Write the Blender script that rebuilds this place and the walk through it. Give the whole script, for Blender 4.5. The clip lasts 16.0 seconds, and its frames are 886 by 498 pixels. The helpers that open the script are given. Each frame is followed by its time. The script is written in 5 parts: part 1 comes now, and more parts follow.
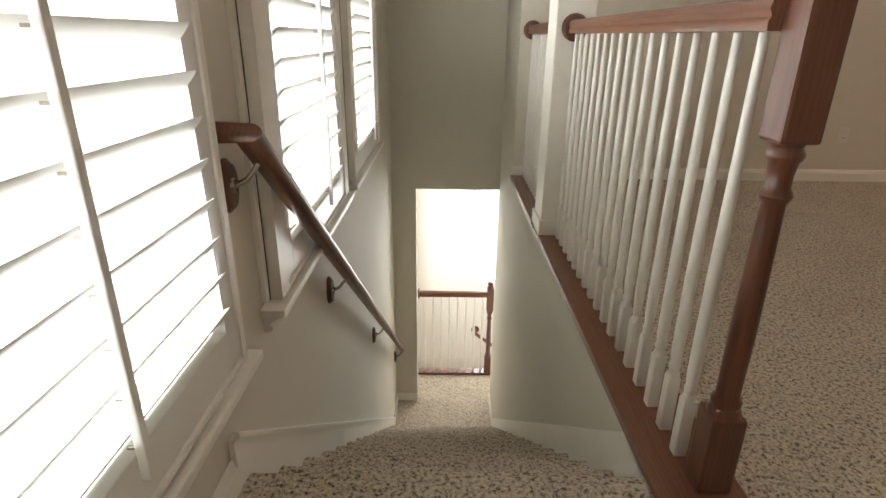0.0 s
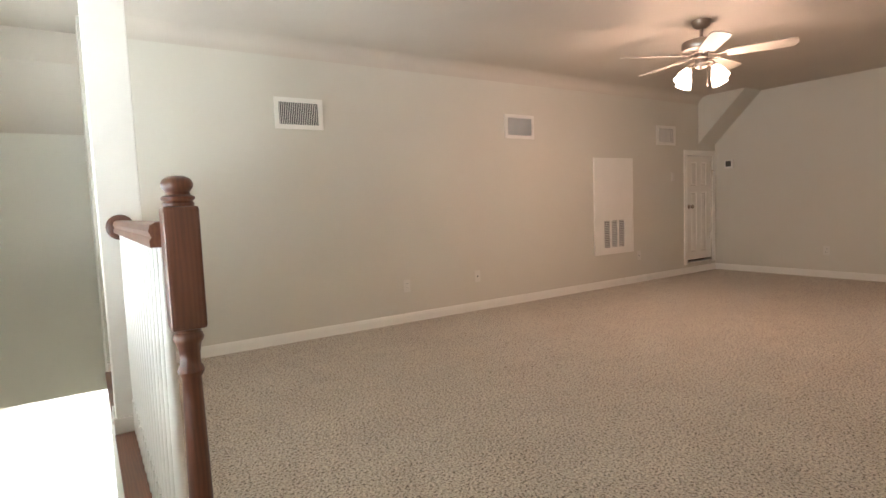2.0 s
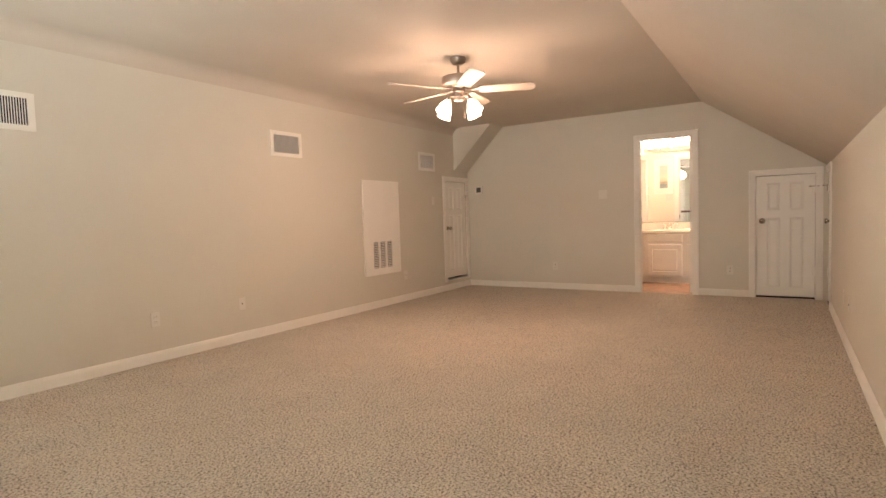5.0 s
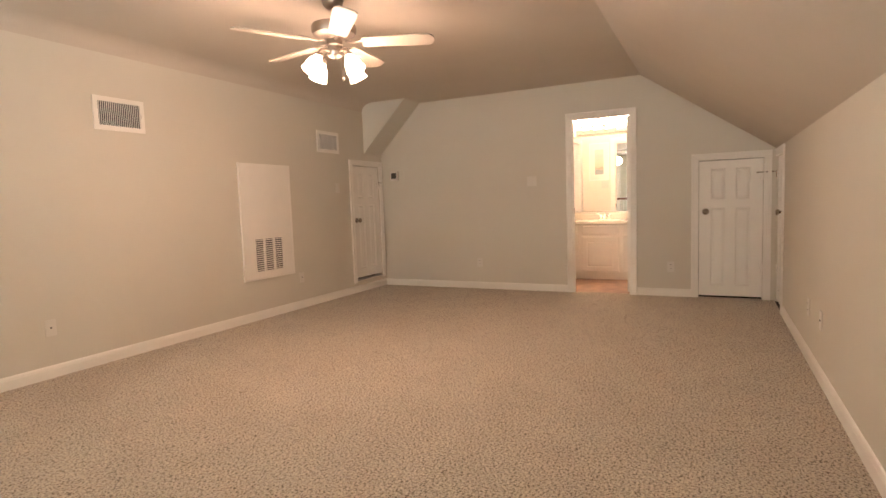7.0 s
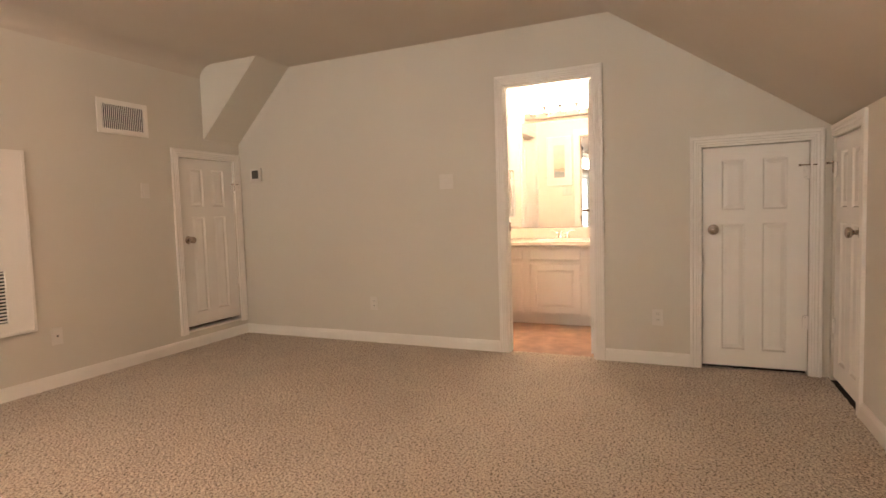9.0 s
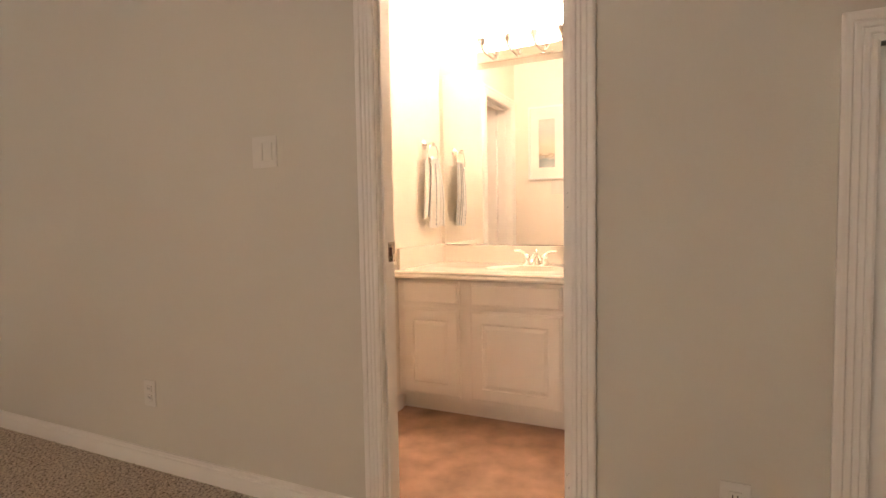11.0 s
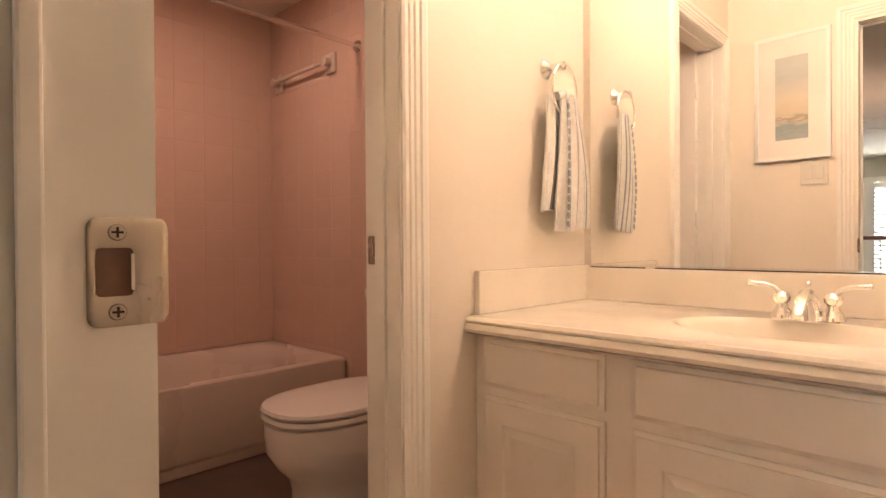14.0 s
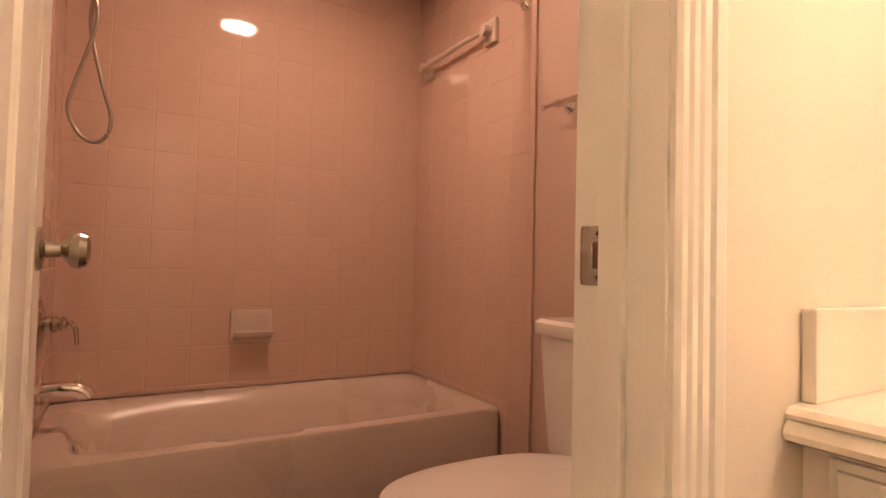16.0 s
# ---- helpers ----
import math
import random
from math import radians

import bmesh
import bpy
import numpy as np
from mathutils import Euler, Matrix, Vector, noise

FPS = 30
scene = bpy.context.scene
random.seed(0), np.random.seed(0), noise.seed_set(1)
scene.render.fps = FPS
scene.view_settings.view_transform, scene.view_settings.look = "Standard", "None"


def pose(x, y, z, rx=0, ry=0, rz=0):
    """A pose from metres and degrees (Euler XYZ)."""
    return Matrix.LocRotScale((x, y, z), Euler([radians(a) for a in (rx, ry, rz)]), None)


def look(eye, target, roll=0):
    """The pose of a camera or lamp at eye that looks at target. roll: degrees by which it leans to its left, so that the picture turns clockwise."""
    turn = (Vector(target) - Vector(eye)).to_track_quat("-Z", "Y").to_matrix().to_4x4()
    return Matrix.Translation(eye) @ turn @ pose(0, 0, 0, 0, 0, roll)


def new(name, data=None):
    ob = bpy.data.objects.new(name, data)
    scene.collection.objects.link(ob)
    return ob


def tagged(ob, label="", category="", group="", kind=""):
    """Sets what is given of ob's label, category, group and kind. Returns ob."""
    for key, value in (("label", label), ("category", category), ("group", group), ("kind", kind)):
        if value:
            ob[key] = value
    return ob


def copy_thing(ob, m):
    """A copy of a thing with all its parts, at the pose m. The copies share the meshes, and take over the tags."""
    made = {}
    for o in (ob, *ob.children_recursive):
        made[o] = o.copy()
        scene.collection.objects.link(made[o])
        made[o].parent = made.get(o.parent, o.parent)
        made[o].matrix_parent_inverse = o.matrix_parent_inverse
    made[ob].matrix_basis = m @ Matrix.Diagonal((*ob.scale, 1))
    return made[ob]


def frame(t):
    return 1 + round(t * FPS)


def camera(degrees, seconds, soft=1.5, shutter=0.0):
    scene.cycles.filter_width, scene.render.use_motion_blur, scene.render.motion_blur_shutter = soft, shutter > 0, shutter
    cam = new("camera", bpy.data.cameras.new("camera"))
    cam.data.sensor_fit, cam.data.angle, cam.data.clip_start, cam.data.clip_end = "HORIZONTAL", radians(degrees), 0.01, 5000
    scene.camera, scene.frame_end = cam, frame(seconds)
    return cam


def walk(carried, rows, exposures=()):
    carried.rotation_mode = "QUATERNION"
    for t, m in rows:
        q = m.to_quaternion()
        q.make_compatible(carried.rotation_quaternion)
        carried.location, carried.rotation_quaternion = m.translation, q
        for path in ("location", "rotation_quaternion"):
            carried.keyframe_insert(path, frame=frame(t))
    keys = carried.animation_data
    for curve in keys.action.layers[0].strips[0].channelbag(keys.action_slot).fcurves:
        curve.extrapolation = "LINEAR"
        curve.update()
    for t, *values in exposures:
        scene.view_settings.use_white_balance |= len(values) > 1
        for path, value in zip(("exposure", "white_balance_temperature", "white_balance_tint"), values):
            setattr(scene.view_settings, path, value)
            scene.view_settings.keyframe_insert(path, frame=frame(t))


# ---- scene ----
cam = camera(78.1, 16.0)
PATH = [
    (0, (0.647, 0.707, 1.005), (0.646, 2.569, 0.275), 0.6),
    (0.3, (0.642, 0.614, 1.026), (0.741, 2.517, 0.419), 0.4),
    (0.5, (0.685, 0.583, 1.031), (0.867, 2.5, 0.493), 0.2),
    (1, (0.831, 0.483, 1.062), (1.321, 2.376, 0.643), -1.6),
    (1.5, (0.985, 0.409, 1.081), (1.78, 2.221, 0.79), -2.3),
    (2, (1.09, 0.338, 1.089), (2.186, 2.003, 0.928), -2.3),
    (2.5, (1.158, 0.408, 1.107), (2.579, 1.811, 0.985), -2.3),
    (3, (1.141, 0.43, 1.114), (2.751, 1.61, 0.994), -2.3),
    (3.5, (1.109, 0.479, 1.095), (2.777, 1.578, 0.994), -2.2),
    (5.8, (1.247, 0.485, 1.087), (2.964, 1.5, 0.939), -1.4),
    (6, (1.359, 0.539, 1.088), (3.095, 1.519, 0.931), -1.3),
    (6.5, (1.792, 0.554, 1.097), (3.558, 1.477, 0.931), -2.1),
    (7, (2.287, 0.66, 1.122), (4.072, 1.546, 0.952), -2.0),
    (7.5, (2.854, 0.732, 1.128), (4.653, 1.589, 0.958), -2.0),
    (8, (3.464, 0.815, 1.122), (5.274, 1.65, 0.959), -2.0),
    (8.5, (4.073, 0.899, 1.143), (5.897, 1.703, 0.975), -1.9),
    (9, (4.752, 0.888, 1.091), (6.573, 1.705, 0.96), -1.8),
    (9.5, (5.392, 0.943, 1.09), (7.217, 1.754, 0.973), -1.6),
    (10, (6.002, 0.965, 1.082), (7.822, 1.788, 0.979), -1.5),
    (10.2, (6.249, 0.994, 1.077), (8.064, 1.829, 0.971), -1.3),
    (12.3, (8.291, 1.434, 1.108), (10.011, 2.449, 1.001), -1.3),
    (12.5, (8.394, 1.474, 1.090), (10.080, 2.546, 0.989), -1.2),
    (13, (8.575, 1.568, 1.013), (10.165, 2.780, 0.950), -0.8),
    (13.5, (8.671, 1.658, 0.998), (10.178, 2.974, 0.959), -0.7),
    (14, (8.715, 1.747, 0.984), (10.148, 3.142, 0.969), -0.4),
    (14.5, (8.769, 1.886, 0.960), (10.119, 3.361, 0.959), -0.2),
    (15, (8.873, 2.006, 0.969), (10.131, 3.560, 0.977), 0.1),
    (15.5, (9.033, 2.172, 0.970), (10.187, 3.803, 1.006), 0.3),
    (16, (9.081, 2.346, 0.955), (10.100, 4.066, 1.019), 1.4),
]
EXPOSURES = [(0.0, -0.55, 6450, 10), (0.5, -0.45, 6400, 10), (1.0, -0.2, 6200, 9), (1.5, 0.05, 5850, 7), (2.0, 0.3, 5800, 7), (2.5, 0.48, 5900, 8), (3.5, 0.6, 6150, 9), (6.5, 0.6, 6500, 10), (8.5, 0.66, 6500, 10), (9.0, 0.7, 6350, 9), (10.2, 0.62, 6300, 9), (12.5, -0.06, 6350, 9), (14.0, -0.10, 6400, 10), (15.5, 0.08, 6250, 10), (16.0, 0.3, 6900, 11)]
walk(cam, [(t, look(eye, target, roll)) for t, eye, target, roll in PATH], EXPOSURES)

# ---- world and lamps ----
world = bpy.data.worlds.new("sky")
scene.world = world
world.use_nodes = True
wn = world.node_tree
sky = wn.nodes.new("ShaderNodeTexSky")
sky.sky_type, sky.sun_disc = "NISHITA", False
sky.sun_elevation, sky.sun_rotation = radians(55), radians(90)
wn.nodes["Background"].inputs["Strength"].default_value = 0.15
wn.links.new(sky.outputs[0], wn.nodes["Background"].inputs["Color"])

WARM = (1.0, 0.63, 0.465)
DAY = (0.97, 0.97, 0.94)
FAN = (5.235, 2.85)
FAN_W, VANITY_W, TUB_W, DAY_W, FOYER_W = 11.5, 5.9, 11, 130, 165


def bulb(name, place, watts, colour, radius):
    data = bpy.data.lights.new(name, "POINT")
    data.energy, data.color, data.shadow_soft_size = watts, colour, radius
    ob = new(name, data)
    ob.location = place
    return ob


def daylight(name, m, width, height, watts):
    data = bpy.data.lights.new(name, "AREA")
    data.shape, data.size, data.size_y = "RECTANGLE", width, height
    data.energy, data.color = watts, DAY
    ob = new(name, data)
    ob.matrix_world = m
    return ob


for i in range(4):
    a = radians(-14 + 90 * i)
    bulb("fan_bulb", (FAN[0] + 0.205 * math.cos(a), FAN[1] + 0.205 * math.sin(a), 1.94), FAN_W, WARM, 0.09)
for i in range(5):
    bulb("vanity_bulb", (10.25, 2.35 - 0.158 * i, 2.255), VANITY_W, (1.0, 0.72, 0.55), 0.04)
data = bpy.data.lights.new("tub_lamp", "AREA")
data.shape, data.size, data.energy, data.color = "DISK", 0.19, TUB_W, (1.0, 0.66, 0.50)
new("tub_lamp", data).location = (9.66, 4.09, 2.385)

# ---- plan, in metres ----
XW, XE, YN, YS = 0.162, 8.75, 4.775, 0.09      # bedroom walls
CEIL, KNEE, RIDGE = 2.437, 1.545, 1.385         # ceiling, south knee wall, foot of the south slope's top
Y2, XS = 5.65, 1.165                            # far stair wall, stair side of the floor edge
TH = 0.12
YTOP, RISE, RUN, STEPS = 1.76, 0.18, 0.2344, 15
LAND = -RISE * STEPS
XB, XM = XE + 0.091, 10.40                         # bathroom's west face and mirror wall
YV, YT, YTUB = 1.33, 2.71, 4.97                 # vanity's south wall, towel wall, tub's far wall
DOOR = (1.496, 2.146, 2.03)                     # bathroom door: two sides, head
TDOOR = (8.95, 9.562, 2.03)
WIN = (1.29, 2.585, 3.88)                       # centres of the shuttered windows
SILL, WTOP, WHALF = 0.30, 2.02, 0.47

for y in WIN:
    daylight("window_daylight", pose(XW - 0.34, y, (SILL + WTOP) / 2, 90, 0, -90), 1.1, 1.9, DAY_W)
daylight("foyer_daylight", pose(1.75, 8.32, -1.2, 90, 0, 180), 1.1, 2.2, FOYER_W)
daylight("foyer_side_daylight", pose(XW - 0.32, 7.2, -1.2, 90, 0, -90), 1.2, 2.2, FOYER_W * 0.6)


# ---- materials ----
def material(name, colour, rough=0.6, metal=0.0, vary=0.06, scale=3.0, bump=0.0, bump_scale=200.0, spec=0.5, spread=0.0):
    """Paint-like surface: base colour with two scales of drift, roughness drift, fine bump."""
    m = bpy.data.materials.new(name)
    m.use_nodes = True
    n, l = m.node_tree.nodes, m.node_tree.links
    b = n["Principled BSDF"]
    b.inputs["Metallic"].default_value = metal
    b.inputs["Specular IOR Level"].default_value = spec
    tc = n.new("ShaderNodeTexCoord")
    broad, fine = n.new("ShaderNodeTexNoise"), n.new("ShaderNodeTexNoise")
    broad.inputs["Scale"].default_value, broad.inputs["Detail"].default_value = scale, 3
    fine.inputs["Scale"].default_value, fine.inputs["Detail"].default_value = bump_scale, 2
    for t in (broad, fine):
        l.new(tc.outputs["Object"], t.inputs["Vector"])
    ramp = n.new("ShaderNodeValToRGB")
    ramp.color_ramp.elements[0].position, ramp.color_ramp.elements[1].position = 0.3, 0.7
    ramp.color_ramp.elements[0].color = (*[c * (1 - vary) for c in colour], 1)
    ramp.color_ramp.elements[1].color = (*[min(1, c * (1 + vary)) for c in colour], 1)
    l.new(broad.outputs["Fac"], ramp.inputs["Fac"])
    out = ramp.outputs["Color"]
    if spread:
        info, hsv, mr = n.new("ShaderNodeObjectInfo"), n.new("ShaderNodeHueSaturation"), n.new("ShaderNodeMapRange")
        mr.inputs["To Min"].default_value, mr.inputs["To Max"].default_value = 1 - spread, 1 + spread
        l.new(info.outputs["Random"], mr.inputs["Value"])
        l.new(mr.outputs["Result"], hsv.inputs["Value"])
        l.new(out, hsv.inputs["Color"])
        out = hsv.outputs["Color"]
    l.new(out, b.inputs["Base Color"])
    mr = n.new("ShaderNodeMapRange")
    mr.inputs["To Min"].default_value, mr.inputs["To Max"].default_value = max(0, rough - 0.06), min(1, rough + 0.06)
    l.new(broad.outputs["Fac"], mr.inputs["Value"])
    l.new(mr.outputs["Result"], b.inputs["Roughness"])
    if bump:
        bp = n.new("ShaderNodeBump")
        bp.inputs["Strength"].default_value, bp.inputs["Distance"].default_value = bump, 0.002
        l.new(fine.outputs["Fac"], bp.inputs["Height"])
        l.new(bp.outputs["Normal"], b.inputs["Normal"])
    return m


def carpet_material():
    m = bpy.data.materials.new("carpet")
    m.use_nodes = True
    n, l = m.node_tree.nodes, m.node_tree.links
    b = n["Principled BSDF"]
    b.inputs["Roughness"].default_value = 0.95
    b.inputs["Specular IOR Level"].default_value = 0.1
    b.inputs["Sheen Weight"].default_value = 0.25
    tc = n.new("ShaderNodeTexCoord")
    tuft, speck, broad, lay = (n.new("ShaderNodeTexNoise") for _ in range(4))
    speck.inputs["Roughness"].default_value = 0.66
    for t, s, d in ((tuft, 200, 3), (speck, 92, 4), (broad, 3.2, 4), (lay, 140, 2)):
        t.inputs["Scale"].default_value, t.inputs["Detail"].default_value = s, d
        l.new(tc.outputs["Object"], t.inputs["Vector"])
    base = n.new("ShaderNodeValToRGB")
    e = base.color_ramp.elements
    e[0].position, e[1].position = 0.385, 0.61
    e[0].color, e[1].color = (0.125, 0.092, 0.068, 1), (0.66, 0.58, 0.465, 1)
    mid = e.new(0.455)
    mid.color = (0.44, 0.375, 0.295, 1)
    l.new(speck.outputs["Fac"], base.inputs["Fac"])
    drift = n.new("ShaderNodeMapRange")
    drift.inputs["From Min"].default_value, drift.inputs["From Max"].default_value = 0.3, 0.7
    drift.inputs["To Min"].default_value, drift.inputs["To Max"].default_value = 0.94, 1.06
    l.new(broad.outputs["Fac"], drift.inputs["Value"])
    hsv = n.new("ShaderNodeHueSaturation")
    l.new(drift.outputs["Result"], hsv.inputs["Value"])
    l.new(base.outputs["Color"], hsv.inputs["Color"])
    l.new(hsv.outputs["Color"], b.inputs["Base Color"])
    add = n.new("ShaderNodeMath")
    add.operation = "ADD"
    l.new(tuft.outputs["Fac"], add.inputs[0])
    add2 = n.new("ShaderNodeMath")
    add2.operation = "ADD"
    l.new(speck.outputs["Fac"], add2.inputs[0])
    l.new(lay.outputs["Fac"], add2.inputs[1])
    l.new(add2.outputs[0], add.inputs[1])
    bp = n.new("ShaderNodeBump")
    bp.inputs["Strength"].default_value, bp.inputs["Distance"].default_value = 0.6, 0.005
    l.new(add.outputs[0], bp.inputs["Height"])
    l.new(bp.outputs["Normal"], b.inputs["Normal"])
    return m


def wood_material(name, dark, light, rough, stretch):
    m = bpy.data.materials.new(name)
    m.use_nodes = True
    n, l = m.node_tree.nodes, m.node_tree.links
    b = n["Principled BSDF"]
    tc, mp = n.new("ShaderNodeTexCoord"), n.new("ShaderNodeMapping")
    mp.inputs["Scale"].default_value = stretch
    l.new(tc.outputs["Object"], mp.inputs["Vector"])
    warp, grain, pore = n.new("ShaderNodeTexNoise"), n.new("ShaderNodeTexWave"), n.new("ShaderNodeTexNoise")
    warp.inputs["Scale"].default_value, warp.inputs["Detail"].default_value, warp.inputs["Distortion"].default_value = 1.6, 4, 1.2
    grain.inputs["Scale"].default_value, grain.inputs["Distortion"].default_value = 2.2, 9
    grain.inputs["Detail"].default_value = 3
    pore.inputs["Scale"].default_value, pore.inputs["Detail"].default_value = 14, 3
    for t in (warp, grain, pore):
        l.new(mp.outputs["Vector"], t.inputs["Vector"])
    mix = n.new("ShaderNodeMath")
    mix.operation = "MULTIPLY_ADD"
    mix.inputs[1].default_value = 0.28
    l.new(grain.outputs["Fac"], mix.inputs[0])
    half = n.new("ShaderNodeMath")
    half.operation = "MULTIPLY"
    half.inputs[1].default_value = 0.8
    l.new(warp.outputs["Fac"], half.inputs[0])
    l.new(half.outputs[0], mix.inputs[2])
    ramp = n.new("ShaderNodeValToRGB")
    e = ramp.color_ramp.elements
    e[0].position, e[1].position = 0.0, 1.05
    e[0].color, e[1].color = (*dark, 1), (*light, 1)
    l.new(mix.outputs[0], ramp.inputs["Fac"])
    l.new(ramp.outputs["Color"], b.inputs["Base Color"])
    b.inputs["Roughness"].default_value = rough
    b.inputs["Coat Weight"].default_value = 0.3
    b.inputs["Coat Roughness"].default_value = 0.22
    bp = n.new("ShaderNodeBump")
    bp.inputs["Strength"].default_value, bp.inputs["Distance"].default_value = 0.25, 0.001
    l.new(pore.outputs["Fac"], bp.inputs["Height"])
    l.new(bp.outputs["Normal"], b.inputs["Normal"])
    return m


def glow(name, colour, strength, base):
    m = material(name, base, 0.35)
    b = m.node_tree.nodes["Principled BSDF"]
    b.inputs["Emission Color"].default_value = (*colour, 1)
    b.inputs["Emission Strength"].default_value = strength
    return m


M_WALL = material("wall_paint", (0.66, 0.628, 0.54), 0.75, vary=0.02, scale=1.2, bump=0.25, bump_scale=160)
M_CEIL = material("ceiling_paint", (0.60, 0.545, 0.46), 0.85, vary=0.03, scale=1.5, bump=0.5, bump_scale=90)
M_BATH = material("bath_paint", (0.82, 0.755, 0.655), 0.6, vary=0.02, scale=1.5, bump=0.2, bump_scale=160)
M_TRIM = material("trim_paint", (0.85, 0.825, 0.76), 0.38, vary=0.02, scale=4, bump=0.06, bump_scale=60)
M_SHUTTER = material("shutter_paint", (0.82, 0.82, 0.79), 0.35, vary=0.015, scale=4)
M_CARPET = carpet_material()
M_WOOD = wood_material("stained_wood", (0.058, 0.019, 0.010), (0.165, 0.058, 0.029), 0.34, (12, 12, 1.3))
# Lighter stain for rails and edge boards: window light put into the colour.
M_WOODY_LIT = wood_material("stained_wood_lengthwise_daylit", (0.10, 0.036, 0.020), (0.235, 0.098, 0.053), 0.34, (12, 1.3, 12))
M_BALUSTER = material("baluster_paint", (0.80, 0.78, 0.72), 0.35, vary=0.02, scale=6)
M_TILE = material("pink_tile", (0.63, 0.435, 0.35), 0.06, vary=0.03, scale=5, bump=0.02, bump_scale=20, spread=0.012)
M_GROUT = material("grout", (0.63, 0.445, 0.36), 0.85, vary=0.05, scale=20)
M_VINYL = material("vinyl_floor", (0.36, 0.22, 0.145), 0.45, vary=0.30, scale=7, bump=0.08, bump_scale=30)
M_TUBWALL = material("tub_room_paint", (0.60, 0.42, 0.335), 0.55, vary=0.03, scale=1.5, bump=0.2, bump_scale=160)
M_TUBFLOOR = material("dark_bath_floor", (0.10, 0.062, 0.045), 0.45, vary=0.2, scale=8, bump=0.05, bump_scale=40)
M_ENAMEL = material("enamel", (0.62, 0.50, 0.42), 0.28, vary=0.01, scale=2)
M_CHINA = material("china", (0.80, 0.74, 0.68), 0.08, vary=0.01, scale=2)
M_MARBLE = material("cultured_marble", (0.86, 0.80, 0.70), 0.14, vary=0.02, scale=6)
M_CABINET = material("cabinet_paint", (0.87, 0.81, 0.72), 0.36, vary=0.015, scale=5, bump=0.04, bump_scale=80)
M_CHROME = material("chrome", (0.85, 0.83, 0.80), 0.08, 1.0, vary=0.01)
M_NICKEL = material("brushed_nickel", (0.47, 0.42, 0.36), 0.26, 1.0, vary=0.04, scale=30)
M_PEWTER = material("pewter_metal", (0.36, 0.31, 0.265), 0.36, 0.9, vary=0.05, scale=30)
M_BLADE = material("fan_blade", (0.56, 0.50, 0.41), 0.40, vary=0.08, scale=8)
M_MIRROR = material("mirror_silver", (0.93, 0.93, 0.91), 0.0, 1.0, vary=0.0)
M_MIRROR.node_tree.nodes["Principled BSDF"].inputs["Roughness"].default_value = 0.0
for link in list(M_MIRROR.node_tree.links):
    if link.to_socket.name == "Roughness":
        M_MIRROR.node_tree.links.remove(link)
M_MIRROR.node_tree.nodes["Principled BSDF"].inputs["Roughness"].default_value = 0.0
M_DARK = material("dark_gap", (0.02, 0.017, 0.015), 0.9)
M_POCKET = material("latch_pocket", (0.16, 0.085, 0.06), 0.8, vary=0.2, scale=40)
M_GRILLE = material("grille_shadow", (0.018, 0.017, 0.016), 0.8)
M_PLATE = material("plate_plastic", (0.72, 0.69, 0.62), 0.35, vary=0.01)
M_SCREEN = material("thermostat_screen", (0.10, 0.10, 0.085), 0.2)
M_TOWEL = material("towel_white", (0.80, 0.79, 0.76), 0.95, vary=0.06, scale=60, bump=0.8, bump_scale=400)
M_TOWELBLUE = material("towel_blue_grey", (0.36, 0.39, 0.41), 0.95, vary=0.15, scale=60, bump=0.8, bump_scale=400)
M_PETAL = material("petal", (0.80, 0.76, 0.60), 0.6, vary=0.06, scale=30)
M_STEM = material("orchid_stem", (0.10, 0.07, 0.04), 0.6, vary=0.2, scale=40)
M_SIGN = material("sign_white", (0.80, 0.76, 0.70), 0.6)
M_LETTER = material("sign_letters", (0.55, 0.43, 0.34), 0.6)
M_SHADE = glow("lit_glass_shade", (1.0, 0.72, 0.52), 7.0, (0.85, 0.80, 0.72))
M_GLOBE = glow("lit_globe", (1.0, 0.74, 0.58), 38.0, (0.85, 0.80, 0.72))
M_DOME = glow("lit_dome", (1.0, 0.74, 0.50), 1.7, (0.85, 0.78, 0.7))
M_GROUND = material("pale_concrete", (0.45, 0.44, 0.42), 0.95, vary=0.1, scale=0.8)
# Emission stands in for the overexposed brightness outdoors.
M_BACKDROP = glow("glowing_backdrop", (0.95, 0.98, 1.0), 1.75, (0.7, 0.7, 0.7))
M_HALL = material("hall_paint", (0.74, 0.70, 0.65), 0.7, vary=0.02, scale=1.2, bump=0.2, bump_scale=160)


